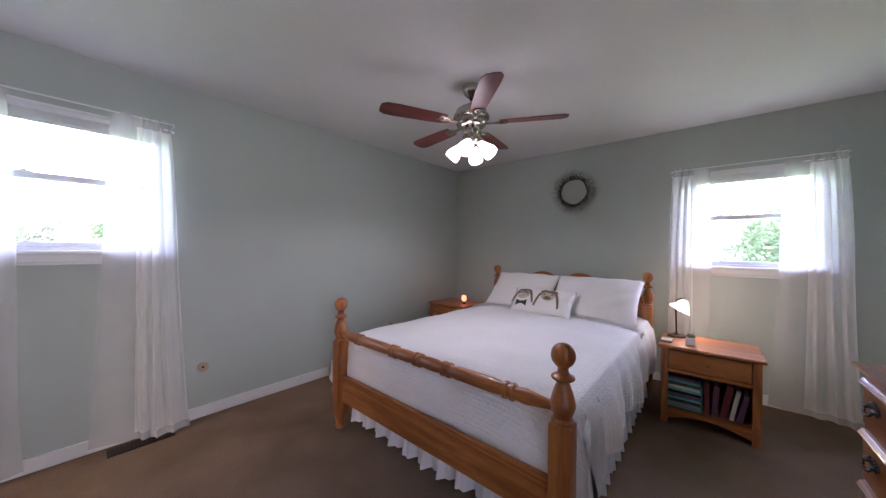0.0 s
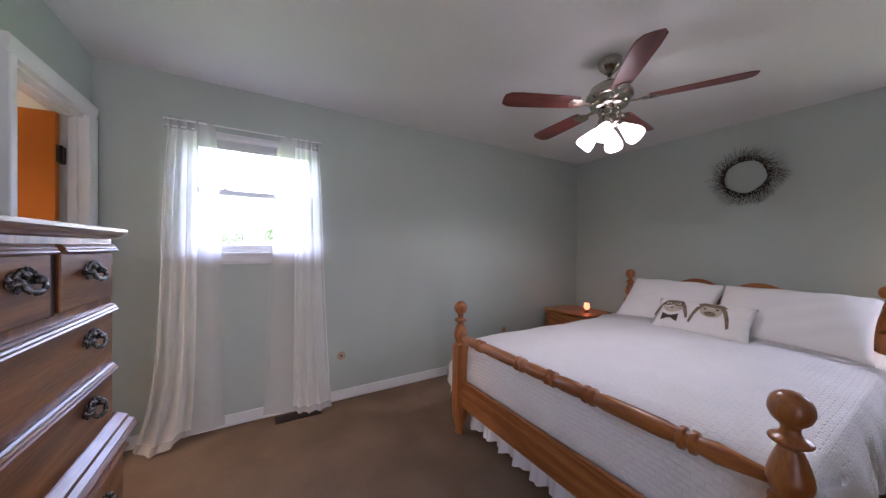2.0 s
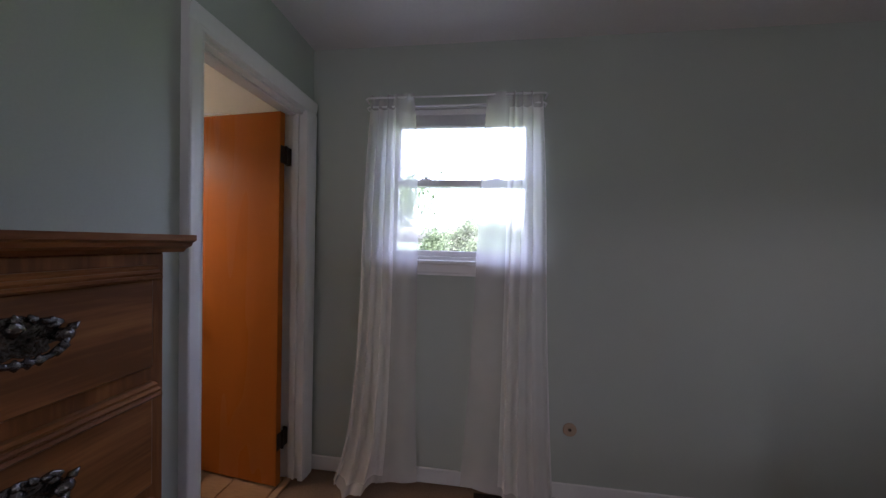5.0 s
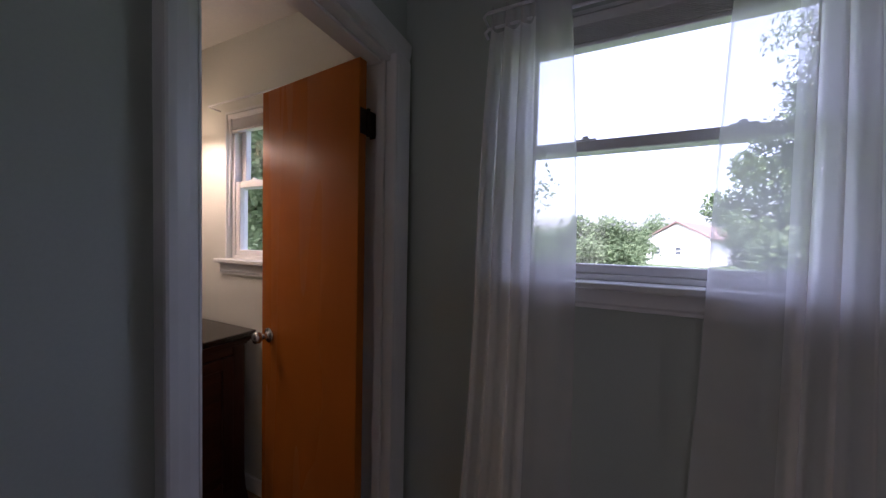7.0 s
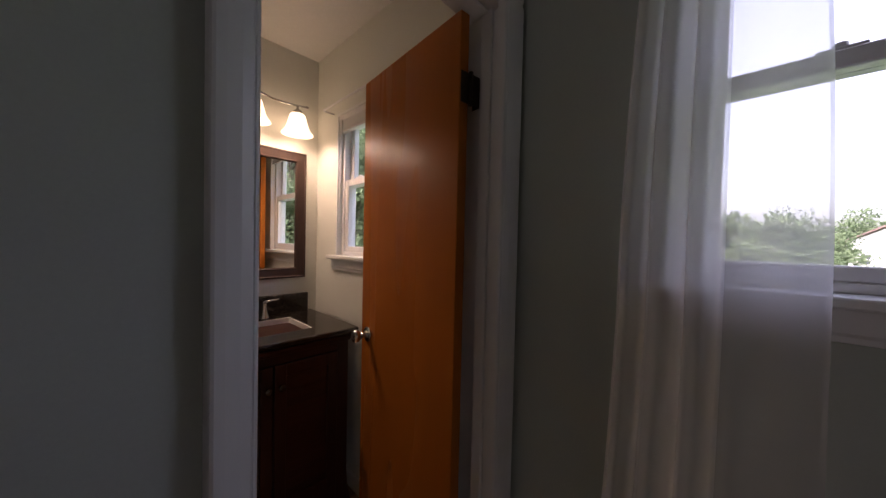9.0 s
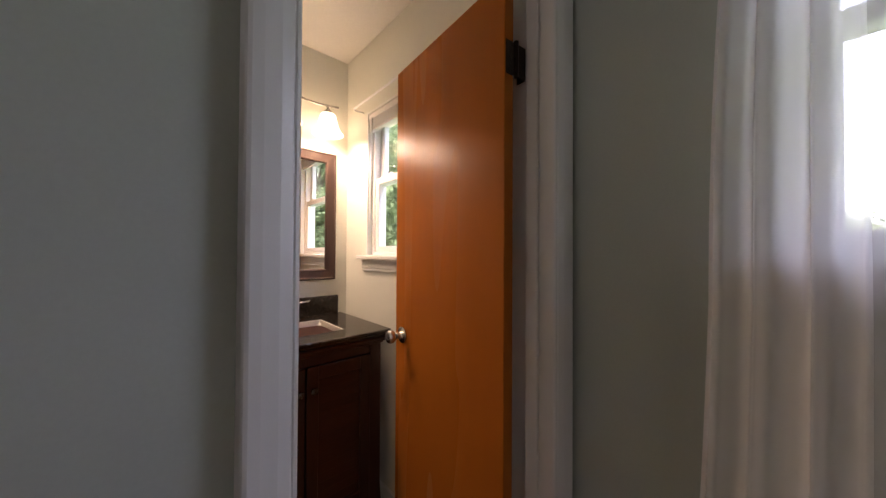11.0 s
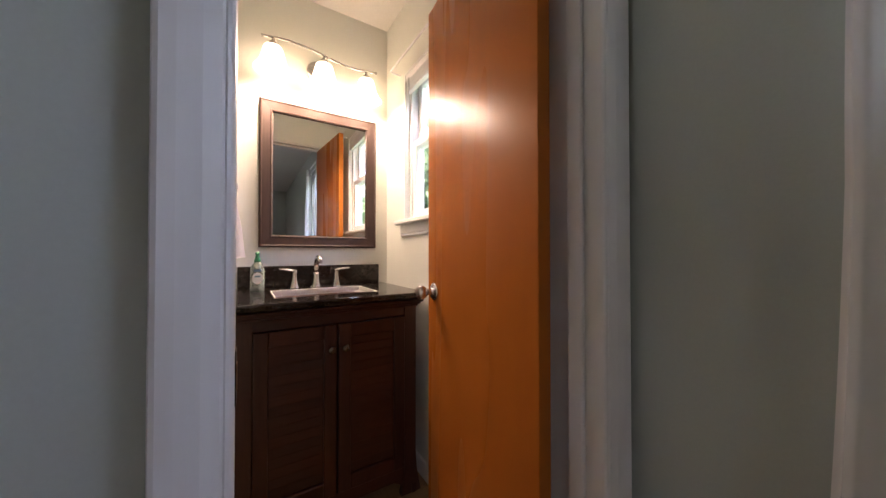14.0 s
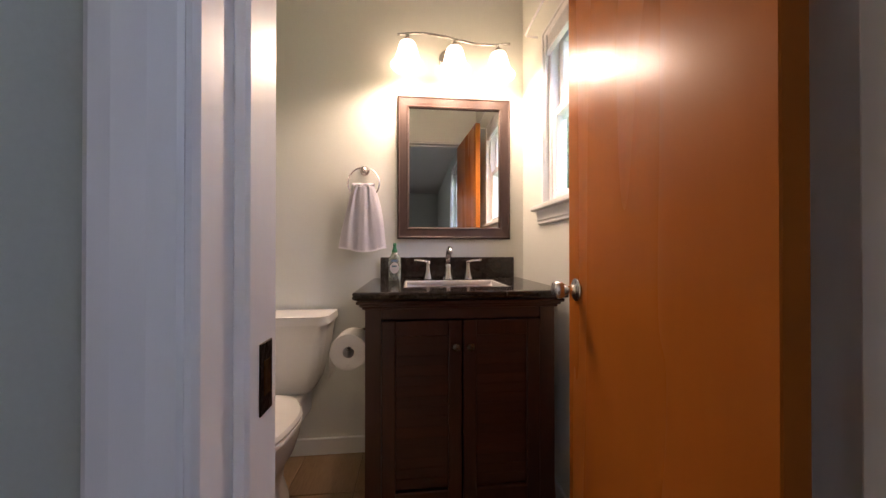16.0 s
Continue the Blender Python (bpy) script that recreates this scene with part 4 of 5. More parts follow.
# ---- chests of drawers ----
def pull(m, parent):
    """An ornate pewter pull: shaped plate, two posts and a swinging bail with beads."""
    bm = bmesh.new()
    plate = []
    for k in range(44):
        a = 2 * math.pi * k / 44
        r = 1 + 0.13 * math.cos(7 * a + 1.57) + 0.06 * math.cos(14 * a)
        plate.append((0.049 * r * math.cos(a), (0.026 if math.sin(a) > 0 else 0.024) * r * math.sin(a) + 0.006))
    prism(plate, -0.005, 0.0, "y", 0.0018, bm)
    for k in range(7):
        a = math.pi * (k + 0.5) / 7
        lathe([(0.001, -0.007), (0.0055, 0), (0.001, 0.007)], pose(0.034 * math.cos(a), -0.007, 0.012 + 0.018 * math.sin(a), 0, math.degrees(a) - 90, 0), 8, bm)
    lathe([(0.001, -0.012), (0.010, 0), (0.001, 0.012)], pose(0, -0.006, 0.020), 10, bm)
    for s in (-1, 1):
        lathe([(0.010, 0), (0.007, 0.008), (0.010, 0.018), (0.003, 0.023)], pose(0.038 * s, 0, 0.004, 90, 0, 0), 10, bm)
        lathe([(0.001, -0.009), (0.006, 0), (0.001, 0.009)], pose(0.052 * s, -0.006, 0.010, 0, 60 * s, 0), 8, bm)
    arc = [(0.038 * math.cos(a), -0.018 - 0.007 * abs(math.sin(a)), 0.001 - 0.019 * math.sin(a)) for a in np.linspace(0, math.pi, 13)]
    tube(arc, 0.0040, 6, bm)
    for k in (2, 3, 5, 6, 7, 9, 10):
        lathe([(0.001, -0.007), (0.0068, 0), (0.001, 0.007)], Matrix.Translation(arc[k]), 8, bm)
    bm.transform(m)
    return part("drawer_pull", bm, PEWTER, parent, "ornate dark pewter pull", True)


def drawer_front(x0, x1, z0, z1, y, wx, parent):
    """Front faces -y, with a stepped lip moulding along its top."""
    d = part("drawer", box(x0, x1, y - 0.010, y + 0.012, z0, z1 - 0.023, 0.003), wx, parent)
    reeds = [(0.012, 0.023), (-0.021, 0.023), (-0.0245, 0.0195), (-0.0215, 0.016), (-0.0185, 0.0152), (-0.0205, 0.0115), (-0.0175, 0.008), (-0.0145, 0.0074), (-0.0155, 0.0035), (-0.010, 0.0), (0.012, 0.0)]
    lip = prism([(y + d, z1 - h) for d, h in reeds], x0 - 0.002, x1 + 0.002, "x")
    part("lip_moulding", lip, wx, d)
    return d


def tall_chest():
    """Local: front faces -y, width along x, the visible end at x = 0 and the rest on -x."""
    t = thing("chest_of_drawers", 0.44, -1.235, 0, "brown oak chest-on-chest with ornate pewter pulls", "chest", 90)
    # after the turn local x is world y and local -y is world x
    W = 0.98
    D = 0.40
    part("carcase", box(-W, 0, 0.0, D, 0.715, 1.325, 0.003), DOAK_Z, t)
    part("lower_carcase", box(-W - 0.02, 0.018, -0.022, D, 0.09, 0.66, 0.003), DOAK_Z, t)
    tp = prism([(D, 1.325), (-0.006, 1.325), (-0.012, 1.332), (-0.022, 1.336), (-0.024, 1.342), (-0.032, 1.346), (-0.032, 1.356), (D, 1.356)], -W - 0.03, 0.03, "x")
    part("top", tp, DOAK_X, t)
    wm = prism([(D, 0.66), (-0.052, 0.66), (-0.054, 0.668), (-0.044, 0.676), (-0.046, 0.684), (-0.030, 0.692), (-0.028, 0.702), (-0.012, 0.710), (0.0, 0.716), (D, 0.716)], -W - 0.05, 0.048, "x")
    part("waist_moulding", wm, DOAK_X, t, "stepped oak waist moulding")
    part("base_plinth", box(-W - 0.03, 0.028, -0.032, D, 0.0, 0.10, 0.006), DOAK_X, t)
    for a, b in ((-0.345, -0.025), (-0.605, -0.385), (-0.955, -0.645)):
        drawer_front(a, b, 1.135, 1.305, 0.0, DOAK_X, t)
        pull(pose((a + b) / 2, -0.010, 1.222), t)
    # dark strips laid on the carcase stand in for shaded gaps between the drawers
    for a, b in ((-0.385, -0.345), (-0.645, -0.605)):
        part("drawer_gap", box(a + 0.004, b - 0.004, -0.002, 0.0005, 1.13, 1.30), MFRAME, t)
    for z0, z1, zh in ((0.935, 1.110, 1.025), (0.735, 0.912, 0.825)):
        drawer_front(-0.955, -0.025, z0, z1, 0.0, DOAK_X, t)
        for xh in (-0.185, -0.795):
            pull(pose(xh, -0.010, zh), t)
    for z0, z1, zh in ((0.395, 0.640, 0.525), (0.120, 0.370, 0.25)):
        drawer_front(-0.965, -0.012, z0, z1, -0.022, DOAK_X, t)
        for xh in (-0.185, -0.795):
            pull(pose(xh, -0.032, zh), t)


tall_chest()


def low_dresser():
    """Front faces world +y; local front faces -y, so it is turned half round."""
    t = thing("low_dresser", 3.07, -3.415, 0, "low brown oak dresser with ornate pewter pulls", "dresser", 180)
    W, D = 1.45, 0.46
    part("carcase", box(0, W, 0.0, D, 0.10, 0.775, 0.003), DOAK_Z, t)
    tp = prism([(D, 0.775), (-0.006, 0.775), (-0.012, 0.782), (-0.022, 0.785), (-0.024, 0.790), (-0.032, 0.794), (-0.032, 0.805), (D, 0.805)], -0.025, W + 0.025, "x")
    part("top", tp, DOAK_X, t)
    part("base_plinth", box(-0.012, W + 0.012, -0.014, D, 0, 0.10, 0.006), DOAK_X, t)
    for z0, z1 in ((0.565, 0.755), (0.345, 0.540), (0.125, 0.320)):
        for a, b in ((0.025, 0.70), (0.75, W - 0.025)):
            drawer_front(a, b, z0, z1, 0.0, DOAK_X, t)
            for xh in (a + 0.13, b - 0.13):
                pull(pose(xh, -0.010, (z0 + z1) / 2), t)


low_dresser()


# ---- ceiling fan ----
fan = thing("ceiling_fan", 2.69, -1.60, H, "antique nickel ceiling fan with five reddish blades and lit shades", "ceiling fan")
part("canopy", lathe(rounded([(0.018, -0.085), (0.030, -0.075), (0.058, -0.045), (0.066, -0.012), (0.066, 0)], 4), None, 28), FANMETAL, fan, "", True)
part("downrod", lathe([(0.012, -0.15), (0.012, -0.08)], None, 14), FANMETAL, fan, "", True)
part("motor_housing", lathe(rounded([(0.045, -0.300), (0.088, -0.290), (0.108, -0.268), (0.114, -0.240), (0.128, -0.228), (0.128, -0.208), (0.114, -0.198), (0.106, -0.168), (0.060, -0.140), (0.020, -0.130)], 3), None, 36), FANMETAL, fan, "polished ribbed motor housing", True)
part("switch_housing", lathe(rounded([(0.030, -0.400), (0.056, -0.392), (0.062, -0.365), (0.054, -0.340), (0.060, -0.325), (0.060, -0.298)], 3), None, 28), FANMETAL, fan, "", True)
for k in range(5):
    a = -49.4 - 13 + 72 * k
    m = pose(0, 0, -0.262, 0, 0, a)
    iron = prism([(0.085, -0.016), (0.16, -0.012), (0.185, -0.034), (0.245, -0.040), (0.262, 0.0), (0.245, 0.040), (0.185, 0.034), (0.16, 0.012), (0.085, 0.016)], -0.010, -0.004, "z", 0.002)
    lathe([(0.013, 0), (0.011, -0.006)], Matrix.Translation((0.215, 0, -0.010)), 12, iron)
    iron.transform(m @ pose(0, 0, 0, 10, 0, 0))
    part("blade_iron", iron, FANMETAL, fan, "polished nickel blade iron")
    out = [(0.20, -0.050), (0.30, -0.058), (0.55, -0.066), (0.62, -0.062), (0.65, -0.040), (0.655, 0.0), (0.65, 0.040), (0.62, 0.062), (0.55, 0.066), (0.30, 0.058), (0.20, 0.050)]
    bl = part("blade", prism(out, -0.003, 0.003, "z", 0.0015), BLADE, fan, "reddish wooden fan blade")
    bl.matrix_basis = m @ pose(0, 0, 0, 10, 0, 0)
FAN_LIT = glow("lit_fan_shade", (1.0, 0.93, 0.84), 0.18)
for k in range(4):
    a = 20 + 90 * k
    m = pose(0, 0, -0.385, 0, 0, a) @ pose(0.046, 0, 0, 0, 0, 0) @ pose(0, 0, 0, 0, 136, 0)
    part("lamp_socket", lathe([(0.016, -0.01), (0.022, 0.01), (0.020, 0.045)], m, 16), FANMETAL, fan, "", True)
    own = lathe(rounded([(0.020, 0.028), (0.026, 0.048), (0.040, 0.085), (0.052, 0.122), (0.050, 0.150), (0.036, 0.158)], 3), m, 22)
    part("lamp_shade", own, FAN_LIT, fan, "lit white bell glass shade", True)


# ---- wreath ----
wr = thing("wreath", X_E - 0.035, -1.71, 1.945, "round twig wreath with small white berries hung on the wall", "wreath")
TWIG = varied("dark_twig", (0.030, 0.024, 0.016), (0.095, 0.074, 0.048), 40, 0.9, 0.4, 200)
BERRY = varied("grey_white_berry", (0.30, 0.30, 0.27), (0.70, 0.70, 0.65), 60, 0.6, 0.2, 200)
tw, be = bmesh.new(), bmesh.new()
rng = random.Random(5)
for k in range(16):
    ph, rr, dx = rng.random() * 6.28, 0.150 + 0.022 * rng.random(), 0.014 * (rng.random() - 0.5)
    tube([(dx + 0.008 * math.sin(3 * a + ph), (rr + 0.012 * math.sin(5 * a + ph)) * math.cos(a), (rr + 0.012 * math.sin(5 * a + ph)) * math.sin(a)) for a in np.linspace(0, 2 * math.pi, 40)], 0.004, 5, tw)
for k in range(260):
    a, r0 = rng.random() * 6.28, 0.140 + 0.04 * rng.random()
    ln, sw = 0.035 + 0.075 * rng.random(), 0.9 * (rng.random() - 0.5)
    p0 = Vector((-0.01 * rng.random(), r0 * math.cos(a), r0 * math.sin(a)))
    d = Vector((-0.25 * rng.random(), math.cos(a + sw + 0.5), math.sin(a + sw + 0.5))).normalized()
    tube([p0, p0 + d * ln * 0.5 + Vector((-0.006, 0, 0)), p0 + d * ln], [0.0022, 0.0016, 0.001], 4, tw)
    for j in range(4):
        q = p0 + d * ln * (0.25 + 0.25 * j) + Vector([(rng.random() - 0.5) * 0.012 for _ in range(3)])
        lathe([(0.001, -0.004), (0.0062, 0), (0.001, 0.005)], Matrix.Translation(q), 5, be)
for k in range(5):
    tube([(-0.01, -0.16, 0.02 - 0.012 * k), (-0.016, -0.22, 0.012 - 0.02 * k), (-0.012, -0.29 + 0.014 * k, -0.012 - 0.026 * k)], [0.0028, 0.002, 0.001], 4, tw)
part("twig_ring", tw, TWIG, wr, "woven dark twigs")
part("berry", be, BERRY, wr, "small pale berries", True)

# outlet and vent
def wall_plate(name, x, z, label):
    t = thing(name, x, 0, z, label, "wall plate")
    part("plate", prism([(0.036 * math.cos(2 * math.pi * k / 24), 0.036 * math.sin(2 * math.pi * k / 24)) for k in range(24)], -0.007, 0.0, "y", 0.002), mat("almond_plastic", (0.46, 0.34, 0.23), 0.4), t)
    part("socket", lathe([(0.009, 0), (0.008, 0.003)], pose(0, -0.006, 0, 90, 0, 0), 14), BRONZE, t)
    return t


wall_plate("phone_jack", 1.479, 0.374, "almond coloured phone jack plate on the wall")
wall_plate("wall_outlet", 3.30, 0.36, "almond coloured outlet plate on the wall")
vent = thing("floor_vent", 1.14, -0.10, 0.0, "dark brown metal floor register under the curtain", "vent")
part("frame", box(-0.16, 0.16, -0.055, 0.055, 0.0, 0.006, 0.002), BRONZE, vent)
for k in range(14):
    part("louvre", box(-0.145 + 0.021 * k, -0.137 + 0.021 * k, -0.042, 0.042, 0.006, 0.009), BRONZE, vent)
downlight("fan_light", 2.69, -1.60, 1.87, 0.50, (1.0, 0.93, 0.84))
bulb("table_light", 4.07, -2.785, 0.80, 0.17, 0.02)
bulb("candle_light", 4.0, -0.53, 0.72, 0.008, 0.02, (1.0, 0.4, 0.2))

# ---- bathroom ----
vanity = thing("vanity_cabinet", -0.895, -0.425, 0, "espresso stained vanity cabinet with two louvred doors", "vanity")
VW, VD = 0.345, 0.50
side_out = [(-VD, 0.0), (0.030, 0.0), (0.024, 0.03), (0.008, 0.10), (0.0, 0.18), (0.0, 0.865), (-VD, 0.865)]
for y in (-VW, VW - 0.02):
    part("side_panel", prism([(x, z) for x, z in side_out], y, y + 0.02, "y"), ESP_Z, vanity)
for s in (-1, 1):
    y0 = s * VW
    stile = bmesh.new()
    prof = [(0.0, 0.865), (0.0, 0.18), (0.006, 0.10), (0.020, 0.03), (0.026, 0.0), (-0.07, 0.0), (-0.06, 0.05), (-0.055, 0.10), (-0.055, 0.865)]
    prism([(y0 + s * dy, z) for dy, z in prof], -0.004, 0.022, "x", 0, stile)
    part("front_stile", stile, ESP_Z, vanity, "flared foot stile")
part("back_panel", box(-VD + 0.001, -VD + 0.012, -VW + 0.02, VW - 0.02, 0.05, 0.86), ESP_Y, vanity)
part("bottom_board", box(-VD + 0.012, 0.0, -VW + 0.02, VW - 0.02, 0.09, 0.11), ESP_Y, vanity)
part("top_rail", box(-0.004, 0.018, -VW + 0.056, VW - 0.056, 0.795, 0.865), ESP_Y, vanity)
part("bottom_rail", prism([(-VW + 0.056, 0.125), (VW - 0.056, 0.125), (VW - 0.056, 0.04), (VW - 0.10, 0.07), (-VW + 0.10, 0.07), (-VW + 0.056, 0.04)], -0.004, 0.018, "x"), ESP_Y, vanity)
cor = bmesh.new()
for k, (o, z0, z1) in enumerate(((0.010, 0.832, 0.842), (0.018, 0.842, 0.852), (0.028, 0.852, 0.864))):
    box(-VD, 0.020 + o, -VW - o, VW + o, z0, z1, 0.003, cor)
part("cornice", cor, ESP_Y, vanity, "stepped cornice moulding")
for s in (-1, 1):
    a, b = (0.003, VW - 0.058) if s > 0 else (-VW + 0.058, -0.003)
    fr = box(0.010, 0.030, a, a + 0.048, 0.128, 0.790, 0.003)
    box(0.010, 0.030, b - 0.048, b, 0.128, 0.790, 0.003, fr)
    box(0.010, 0.030, a + 0.048, b - 0.048, 0.128, 0.185, 0.003, fr)
    box(0.010, 0.030, a + 0.048, b - 0.048, 0.735, 0.790, 0.003, fr)
    d = part("door", fr, ESP_Z, vanity)
    n = 15
    for k in range(n):
        z = 0.187 + k * (0.735 - 0.187) / n
        st = (0.735 - 0.187) / n
        part("slat", prism([(0.010, z), (0.0165, z + 0.001), (0.0172, z + 0.004), (0.0145, z + st + 0.002), (0.010, z + st + 0.002)], a + 0.047, b - 0.047, "y"), ESP_Y, d)
    part("knob", lathe(rounded([(0.007, 0), (0.006, 0.010), (0.013, 0.017), (0.014, 0.023), (0.005, 0.027)], 3), pose(0.030, s * 0.026, 0.698, 0, 90, 0), 16), PEWTER, d, "round dark pewter knob", True)

ct = thing("vanity_counter", -0.895, -0.425, 0.866, "polished black granite counter with backsplash and sink cut-out", "counter")
cb = bmesh.new()
SX0, SX1, SY0, SY1 = -0.385, -0.085, -0.215, 0.215
for x0, x1, y0, y1 in ((-0.514, SX0, -0.375, 0.385), (SX1, 0.042, -0.375, 0.385), (SX0, SX1, -0.375, SY0), (SX0, SX1, SY1, 0.385)):
    box(x0, x1, y0, y1, 0, 0.029, 0, cb)
part("slab", cb, GRANITE, ct)
edge = [(0.042, 0.0), (0.050, 0.003), (0.054, 0.010), (0.050, 0.016), (0.053, 0.021), (0.050, 0.027), (0.042, 0.029)]
part("moulded_edge", prism([(x, z) for x, z in edge], -0.375, 0.385, "y"), GRANITE, ct, "ogee edged granite front")
part("moulded_edge", prism([(-0.375 - (x - 0.042), z) for x, z in edge], -0.514, 0.042, "x"), GRANITE, ct, "ogee edged granite end")
part("backsplash", box(-0.514, -0.494, -0.345, 0.362, 0.0295, 0.138, 0.003), GRANITE, ct)


def basin_at(u, v):
    a, b = 2 * u - 1, 2 * v - 1
    e = max(0.0, (1 - abs(a) ** 5) * (1 - abs(b) ** 5))
    return ((SX0 + SX1) / 2 + a * (SX1 - SX0) / 2, b * (SY1 - SY0) / 2, 0.020 - 0.13 * e ** 0.7)


basin = thing("sink_basin", -0.895, -0.425, 0.866, "white rectangular undermount porcelain sink", "sink")
part("bowl", grid(28, 28, basin_at), PORCELAIN, basin, "", True)
rim = bmesh.new()
for x0, x1, y0, y1 in ((SX0, SX0 + 0.008, SY0, SY1), (SX1 - 0.008, SX1, SY0, SY1), (SX0 + 0.008, SX1 - 0.008, SY0, SY0 + 0.008), (SX0 + 0.008, SX1 - 0.008, SY1 - 0.008, SY1)):
    box(x0 + 0.0005, x1 - 0.0005, y0 + 0.0005, y1 - 0.0005, 0.010, 0.027, 0.001, rim)
part("rim", rim, PORCELAIN, basin)
part("drain", lathe([(0.020, -0.112), (0.020, -0.106), (0.012, -0.104)], Matrix.Translation(((SX0 + SX1) / 2, 0, 0)), 16), NICKEL, basin)

faucet = thing("faucet", -1.335, -0.425, 0.895, "brushed nickel widespread faucet with two lever handles", "faucet")
part("spout_base", lathe(rounded([(0.026, 0), (0.024, 0.006), (0.017, 0.03), (0.014, 0.075)], 3), None, 18), NICKEL, faucet, "", True)
sp = [(0, 0, 0.06)] + [(0.062 - 0.062 * math.cos(a), 0, 0.098 + 0.056 * math.sin(a)) for a in np.linspace(0, 2.45, 10)]
part("spout", tube(sp, [0.014, 0.0135, 0.0135, 0.013, 0.013, 0.0125, 0.0125, 0.012, 0.012, 0.0115, 0.0115], 12), NICKEL, faucet, "arched spout", True)
for s in (-1, 1):
    hb = lathe(rounded([(0.024, 0), (0.022, 0.006), (0.013, 0.04), (0.010, 0.078), (0.012, 0.086), (0.004, 0.090)], 3), Matrix.Translation((0, s * 0.102, 0)), 16)
    tube([(0.0, s * 0.100, 0.084), (0.004, s * 0.125, 0.090), (0.006, s * 0.172, 0.096)], [0.008, 0.007, 0.005], 8, hb)
    part("handle", hb, NICKEL, faucet, "lever handle", True)

soap = thing("soap_bottle", -1.27, -0.690, 0.895, "clear green soap bottle with pump and pale label", "bottle")
SOAP = mat("clear_green_soap", (0.78, 0.90, 0.80), 0.05)
SOAP.node_tree.nodes["Principled BSDF"].inputs["Transmission Weight"].default_value = 0.75
part("bottle", lathe(rounded([(0.026, 0), (0.029, 0.006), (0.029, 0.06), (0.028, 0.105), (0.018, 0.128), (0.011, 0.136)], 3), None, 20), SOAP, soap, "clear pale green bottle", True)
PUMP = mat("green_plastic", (0.03, 0.20, 0.09), 0.35)
pm = lathe([(0.013, 0.132), (0.014, 0.146), (0.010, 0.150), (0.007, 0.166), (0.009, 0.170), (0.008, 0.180)], None, 14)
tube([(0, 0, 0.174), (0.016, -0.004, 0.172)], 0.004, 8, pm)
part("pump", pm, PUMP, soap, "dark green pump head", True)
badge = prism([(0.021 * math.cos(2 * math.pi * k / 24), 0.062 + 0.026 * math.sin(2 * math.pi * k / 24)) for k in range(24)], 0.0285, 0.0302, "x")
part("label", badge, mat("white_label", (0.82, 0.82, 0.78), 0.5), soap, "round white printed label")
part("label_mark", box(0.0303, 0.0308, -0.011, 0.011, 0.066, 0.074), mat("label_print", (0.20, 0.32, 0.34), 0.5), soap)
part("label_mark", box(0.0303, 0.0308, -0.014, 0.014, 0.092, 0.101), mat("label_band", (0.14, 0.22, 0.36), 0.5), soap)


# mirror
mir = thing("wall_mirror", BX + 0.002, -0.384, 1.473, "framed wall mirror in dark walnut hung over the sink", "mirror")
MW, MH, FW = 0.300, 0.373, 0.062
for s in (-1, 1):
    for vert in (True, False):
        L, O = (MH, MW) if vert else (MW, MH)
        own = bmesh.new()
        prof = [(0, 0.0), (0, 0.020), (0.003, 0.026), (0.009, 0.028), (0.013, 0.024), (0.048, 0.021), (0.052, 0.023), (0.057, 0.021), (FW, 0.012), (FW, 0.0)]
        rows = []
        for end in (-1, 1):
            ring = []
            for d, h in prof:
                along, across = end * (L - d), s * (O - d)
                ring.append(own.verts.new((h, across, along) if vert else (h, along, across)))
            rows.append(ring)
        k = len(prof)
        for i in range(k):
            own.faces.new((rows[0][i], rows[0][(i + 1) % k], rows[1][(i + 1) % k], rows[1][i]))
        bmesh.ops.recalc_face_normals(own, faces=own.faces[:])
        part("frame_side", own, MFRAME, mir)
part("mirror_glass", box(0.004, 0.010, -MW + FW - 0.006, MW - FW + 0.006, -MH + FW - 0.006, MH - FW + 0.006), MIRROR, mir, "clear silvered mirror glass")

# vanity light
vl = thing("vanity_light", BX, -0.395, 2.055, "brushed nickel wave bar light with three lit bell shades", "wall lamp")
part("back_plate", lathe(rounded([(0.062, 0), (0.062, 0.010), (0.048, 0.020), (0.010, 0.024)], 3), pose(0.001, 0, 0, 0, 90, 0) @ Matrix.Diagonal((1, 1.15, 1, 1)), 28), NICKEL, vl, "round nickel back plate", True)
part("arm", tube([(0.02, 0, 0.0), (0.08, 0, 0.015), (0.098, 0, 0.035)], 0.008), NICKEL, vl, "", True)
part("wave_bar", tube([(0.100, 0.285 - 0.57 * k / 30, 0.043 + 0.016 * math.sin(2 * math.pi * k / 30 * 1.0 + math.pi) + 0.010 * (k / 30)) for k in range(31)], 0.006), NICKEL, vl, "wavy nickel bar", True)
BATH_LIT = glow("lit_alabaster_shade", (1.0, 0.74, 0.42), 0.36, (0.9, 0.85, 0.75))
